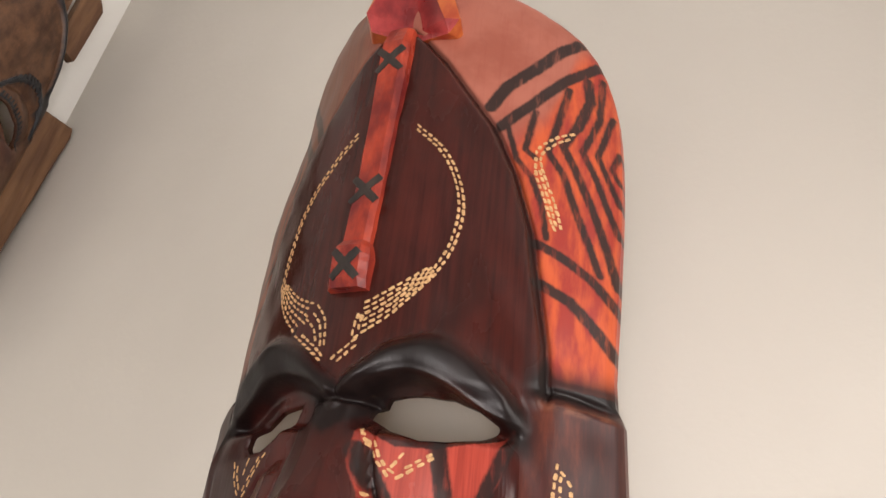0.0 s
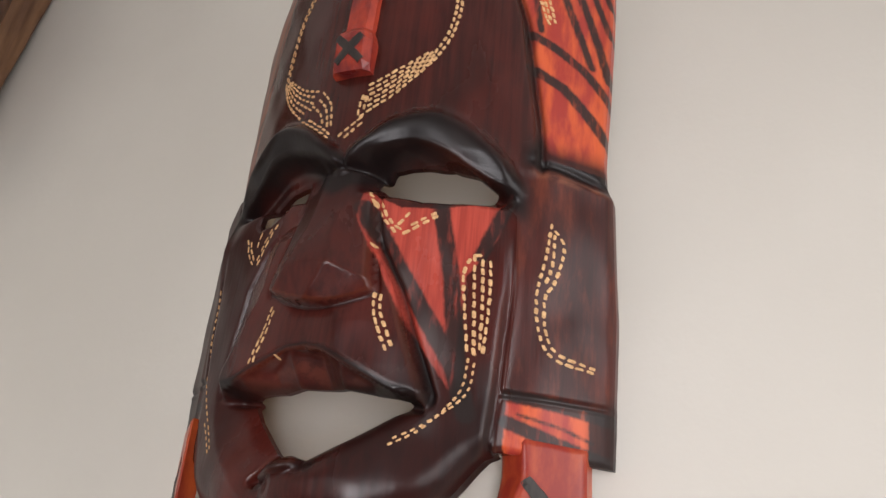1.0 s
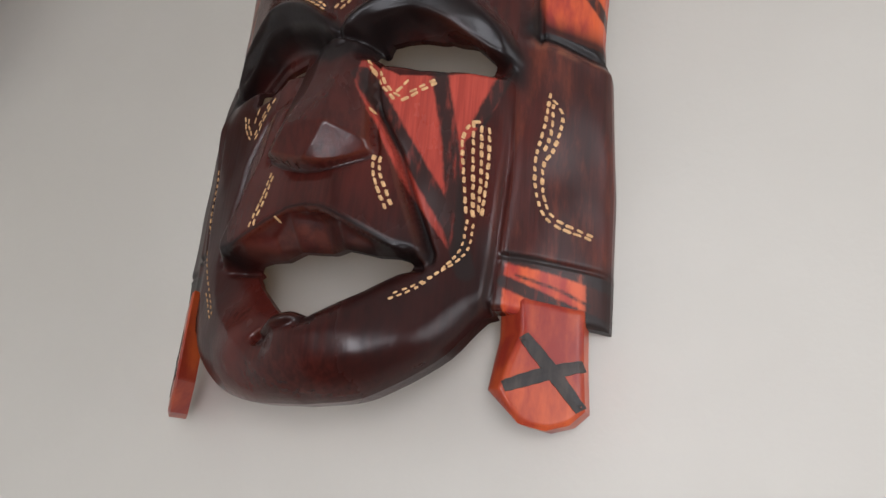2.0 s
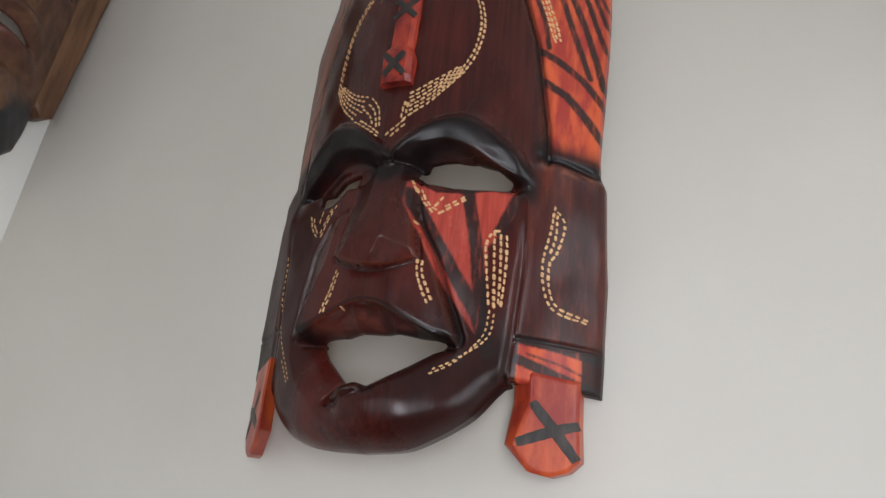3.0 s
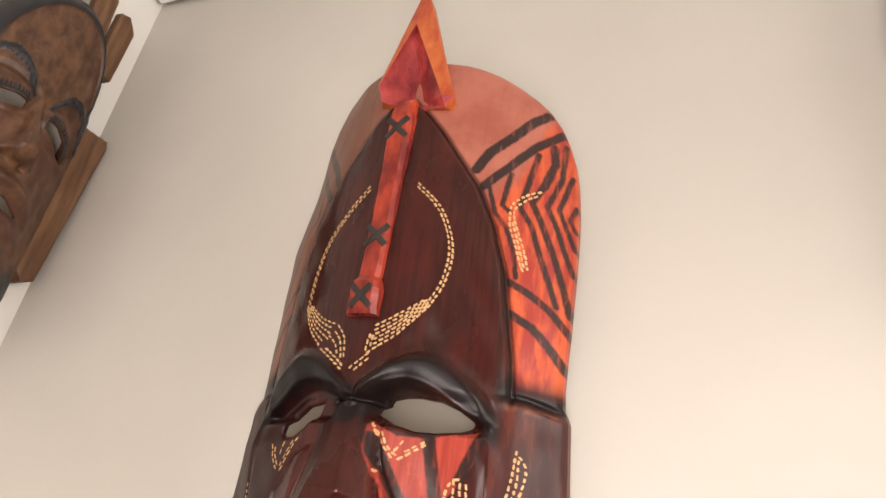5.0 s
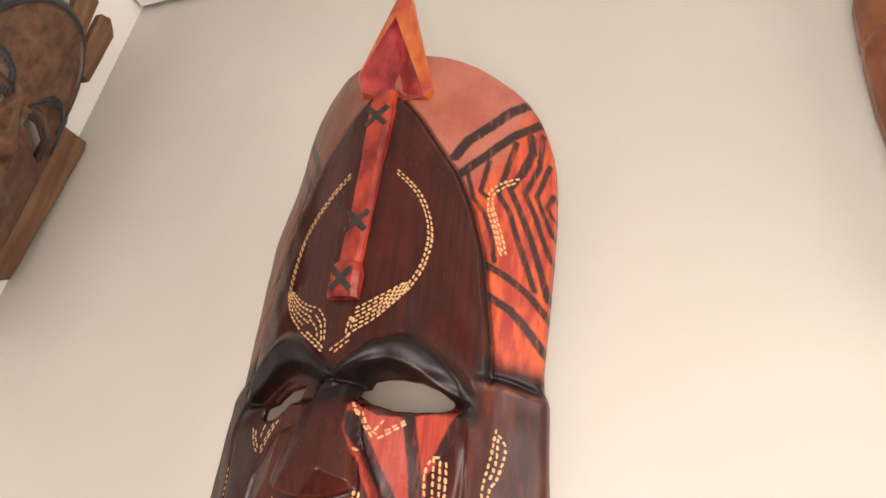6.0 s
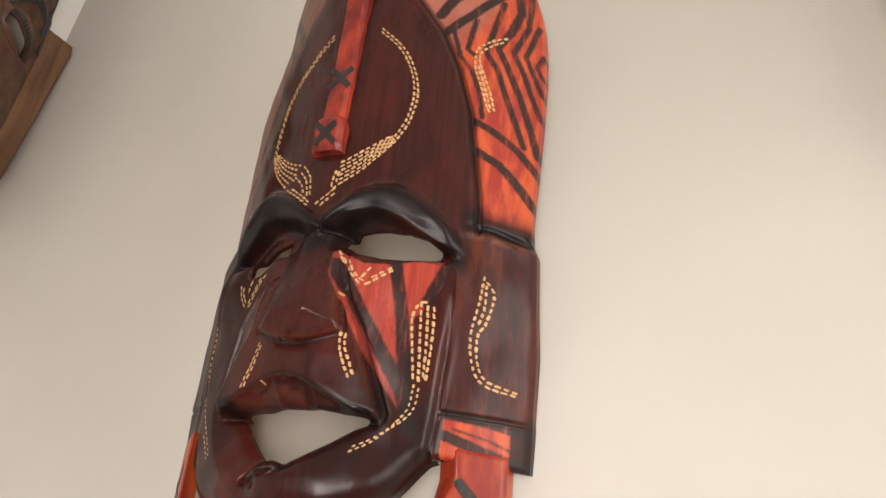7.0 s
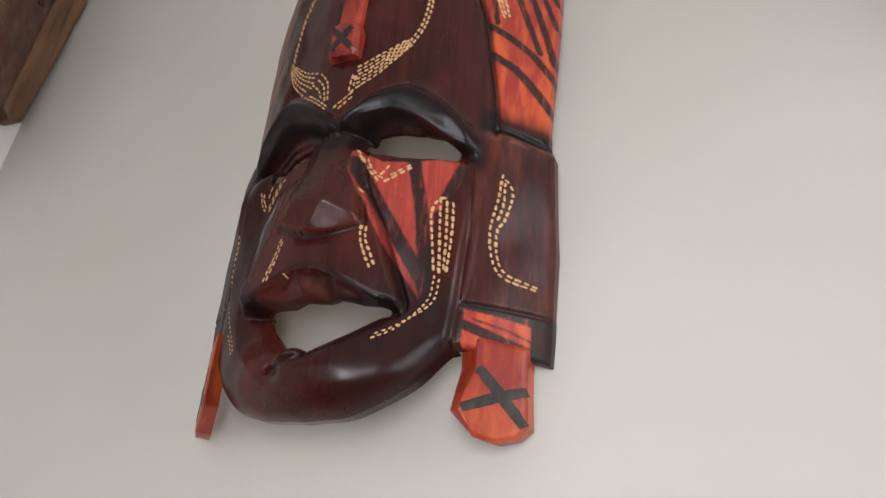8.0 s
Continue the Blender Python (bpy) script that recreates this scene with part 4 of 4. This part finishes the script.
def corner_height(u, v):
    a = np.abs(u)
    w = 0.066 - 3.4 * u * u
    band = np.hypot(a / 0.110, (v - 0.085) / 0.168)
    w = w + 0.006 * smooth(0.80, 0.84, band) * smooth(0.09, 0.11, v) - 0.02 * smooth(0.85, 1.05, band) * smooth(0.09, 0.11, v)
    brow = np.interp(a, C_BROW_U, C_BROW_V)
    w = w + 0.004 * np.exp(-((v - brow) / 0.007) ** 2) * smooth(0.01, 0.02, a)
    lid = np.hypot((a - 0.055) / 0.046, (v - 0.018) / 0.034)
    w = w + 0.006 * (1 - smooth(0.3, 1.0, lid)) - 0.005 * np.exp(-((lid - 1.05) / 0.18) ** 2)
    nose_half = np.interp(-v, [-0.03, 0.03, 0.075], [0.011, 0.016, 0.036])
    nose_high = np.interp(-v, [-0.04, 0.0, 0.062, 0.078, 0.086], [0.0, 0.010, 0.030, 0.022, 0.0])
    w = w + nose_high * (1 - smooth(0.35, 1.05, a / nose_half))
    w = w - 0.012 * np.exp(-(((a - 0.017) / 0.0065) ** 2 + ((v + 0.081) / 0.0055) ** 2))
    w = w + 0.022 * np.exp(-((v + 0.122) / 0.015) ** 2 - (u / 0.05) ** 2) + 0.021 * np.exp(-((v + 0.174) / 0.014) ** 2 - (u / 0.045) ** 2)
    w = w - 0.008 * np.exp(-((v + 0.150) / 0.005) ** 2 - (u / 0.055) ** 4) - 0.008 * np.exp(-((v + 0.2) / 0.01) ** 2 - (u / 0.05) ** 2)
    w = w + 0.022 * np.exp(-((v + 0.265) / 0.05) ** 2 - (u / 0.08) ** 2)
    d = poly_distance(u, v, C_OUT)
    k = np.clip(1 - d / 0.008, 0, 1)
    return w - 0.008 * (1 - np.sqrt(1 - 0.95 * k * k)) + 0.0005 * np.sin(u * 190 + 40 * v) * np.sin(v * 120)


def c_dark(u, v):
    a = np.abs(u)
    band = np.hypot(a / 0.110, (v - 0.085) / 0.168)
    head = smooth(0.815, 0.83, band) * smooth(0.045, 0.055, v)
    beard = smooth(0.0, 0.012, -0.215 - 1.1 * np.maximum(0, 0.085 - a) - v) + smooth(0.0, 0.006, -0.235 - v) * smooth(0.03, 0.06, a)
    brow = np.interp(a, C_BROW_U, C_BROW_V)
    hair = smooth(-0.3, 0.2, np.sin(a * 620 + v * 420)) * np.exp(-((v - brow + 0.003) / 0.010) ** 4) * smooth(0.014, 0.02, a) + 0.8 * np.exp(-((v - brow - 0.004) / 0.005) ** 2) * smooth(0.014, 0.02, a)
    edge = np.interp(a, [0.021, 0.048, 0.088, 0.098], [0.016, 0.013, -0.003, -0.014])
    lash = np.exp(-((v - edge - 0.004) / 0.005) ** 2) * smooth(0.018, 0.026, a) * (1 - smooth(0.082, 0.09, a)) * (0.6 + 0.4 * np.sin(a * 900))
    return np.clip(head + beard + 0.5 * hair + 0.6 * lash, 0, 1)


def c_red(u, v):
    return 0.8 * np.exp(-((v + 0.165) / 0.03) ** 2 - (u / 0.055) ** 2) + 0.5 * np.exp(-((v + 0.03) / 0.04) ** 2 - ((np.abs(u) - 0.06) / 0.035) ** 2)


def corner_material():
    mat, nt, b = material("corner_mask_stain", 0.36, 0.3)
    grain = noise_tex(nt, 1.0, (55, 55, 24), 6, 0.65)
    cloud = noise_tex(nt, 30, detail=6)
    col = blend(nt, step(nt, grain, 0.3, 0.7), (0.060, 0.028, 0.016), (0.150, 0.074, 0.038))
    col = blend(nt, maths(nt, "MULTIPLY", step(nt, cloud, 0.48, 0.66), 0.6), col, (0.040, 0.016, 0.010))
    col = blend(nt, attribute(nt, "red"), col, (0.085, 0.028, 0.024))
    col = blend(nt, maths(nt, "MULTIPLY", attribute(nt, "dark"), 0.95), col, (0.017, 0.018, 0.021))
    nt.links.new(col, b.inputs["Base Color"])
    nt.links.new(maths(nt, "MULTIPLY_ADD", cloud, 0.3, 0.2), b.inputs["Roughness"])
    bump(nt, b, grain, 0.3, 0.001)
    return mat


me = relief_mesh("face_shell", (-0.115, 0.115, -0.35, 0.265), 0.0022, corner_inside, corner_height, 0.005, (("dark", c_dark), ("red", c_red)), 1)
me.materials.append(corner_material())
me.materials.append(BOUNCE_BACK)
corner_face = part("face_shell", me, None, corner, "brown stained wood with a grey headband and black beard")
corner_face.location = (-0.013, 0, -0.002)

# hairs cut and blackened along the brows and upper lids
for sgn in (1, -1):
    hairs, lashes = [], []
    for k in range(13):
        a = 0.019 + 0.0069 * k
        b = float(np.interp(a, C_BROW_U, C_BROW_V))
        lean = 0.004 - 0.0009 * k
        hairs.append([(sgn * (a - lean), b - 0.008), (sgn * a, b), (sgn * (a + 1.6 * lean), b + 0.011)])
    for k in range(12):
        a = 0.024 + 0.0057 * k
        b = float(np.interp(a, [0.021, 0.040, 0.066, 0.090], [0.018, 0.017, 0.008, -0.010]))
        lashes.append([(sgn * a, b), (sgn * (a + 0.0008), b + 0.006), (sgn * (a + 0.0016), b + 0.012)])
    arch = [(sgn * a, b - 0.004) for a, b in zip(C_BROW_U, C_BROW_V)]
    stroke_on("brow_line", [arch], 0.0026, corner_height, corner_face, GREY, 0.0009)
    rim = [(sgn * a, b) for a, b in ((0.019, 0.019), (0.040, 0.020), (0.066, 0.011), (0.089, -0.006), (0.095, -0.015))]
    stroke_on("lid_line", [rim], 0.0021, corner_height, corner_face, GREY, 0.0008)
    stroke_on("brow_hair", hairs, 0.0028, corner_height, corner_face, GREY, 0.0012)
    stroke_on("lash", lashes, 0.0016, corner_height, corner_face, GREY, 0.001)


def slat(name, poly, front, thick, parent, mat):
    """A flat wooden slat with worn edges."""
    us, vs = [p[0] for p in poly], [p[1] for p in poly]

    def top(u, v):
        k = np.clip(1 - poly_distance(u, v, poly) / 0.003, 0, 1)
        return front - 0.003 * (1 - np.sqrt(1 - 0.95 * k * k)) + 0.0005 * np.sin(u * 400 + v * 30)
    me = relief_mesh(name, (min(us) - 0.004, max(us) + 0.004, min(vs) - 0.004, max(vs) + 0.004), 0.003, lambda u, v: poly_distance(u, v, poly), top, thick)
    return part(name, me, mat, parent)


for s in (1, -1):
    m = lambda poly: [(u * s, v) for u, v in (poly if s > 0 else reversed(poly))]
    slat("side_slat", m([(0.098, -0.190), (0.120, -0.212), (0.139, -0.200), (0.157, 0.080), (0.153, 0.096), (0.098, 0.088)]), 0.015, 0.034, corner, SLAT_WOOD)
    slat("feather_slat", m([(0.060, 0.19), (0.096, 0.185), (0.099, 0.31), (0.078, 0.336), (0.057, 0.325)]), 0.030, 0.014, corner, SLAT_WOOD)
    slat("feather_slat", m([(0.018, 0.22), (0.050, 0.20), (0.040, 0.335), (0.014, 0.372), (-0.010, 0.335)] if s > 0 else [(0.018, 0.22), (0.050, 0.20), (0.052, 0.325), (0.036, 0.350), (0.022, 0.335)]), 0.034, 0.012, corner, SLAT_WOOD)

# ---- the third mask, its edge just in view ----
third = thing("oval_mask", pose(0.643, -0.012, 2.10), "glossy reddish brown carved wooden mask hung on the wall", "mask")
T_OUT = [(0.0, 0.30), (0.06, 0.285), (0.105, 0.235), (0.124, 0.15), (0.129, 0.06), (0.131, -0.02), (0.128, -0.10), (0.112, -0.18), (0.08, -0.25), (0.035, -0.29)]
T_OUT = T_OUT + [(-u, v) for u, v in reversed(T_OUT[1:])]
T_EYE = [(0.025, 0.05), (0.05, 0.058), (0.08, 0.05), (0.05, 0.042)]
T_HOLES = (T_EYE, [(-u, v) for u, v in reversed(T_EYE)], [(-0.04, -0.16), (0, -0.15), (0.04, -0.16), (0, -0.172)])


def third_inside(u, v):
    d = poly_distance(u, v, T_OUT)
    for hole in T_HOLES:
        d = np.minimum(d, -poly_distance(u, v, hole))
    return d


def third_height(u, v):
    a = np.abs(u)
    w = 0.075 - 3.0 * u * u + 0.006 * np.exp(-((v - 0.085 + 4 * (a - 0.06) ** 2) / 0.01) ** 2)
    w = w - 0.012 * np.exp(-((v - 0.05) / 0.02) ** 2 - ((a - 0.055) / 0.035) ** 2)
    w = w + np.interp(-v, [-0.06, 0.0, 0.07, 0.09], [0.0, 0.012, 0.03, 0.0]) * (1 - smooth(0.3, 1.0, a / 0.03))
    w = w + 0.012 * np.exp(-((v + 0.16) / 0.03) ** 2 - (u / 0.06) ** 2)
    w = w - 0.004 * np.exp(-((v - 0.085) / 0.004) ** 2) * smooth(0.09, 0.105, a)
    k = np.clip(1 - poly_distance(u, v, T_OUT) / 0.016, 0, 1)
    return w - 0.016 * (1 - np.sqrt(1 - 0.95 * k * k))


THIRD = painted_wood("third_mask_stain", (0.30, 0.105, 0.035), (0.13, 0.036, 0.016), 0.3, (22, 22, 10), wear=0.6)
me = relief_mesh("face_shell", (-0.145, 0.145, -0.32, 0.31), 0.003, third_inside, third_height, 0.014)
part("face_shell", me, THIRD, third)
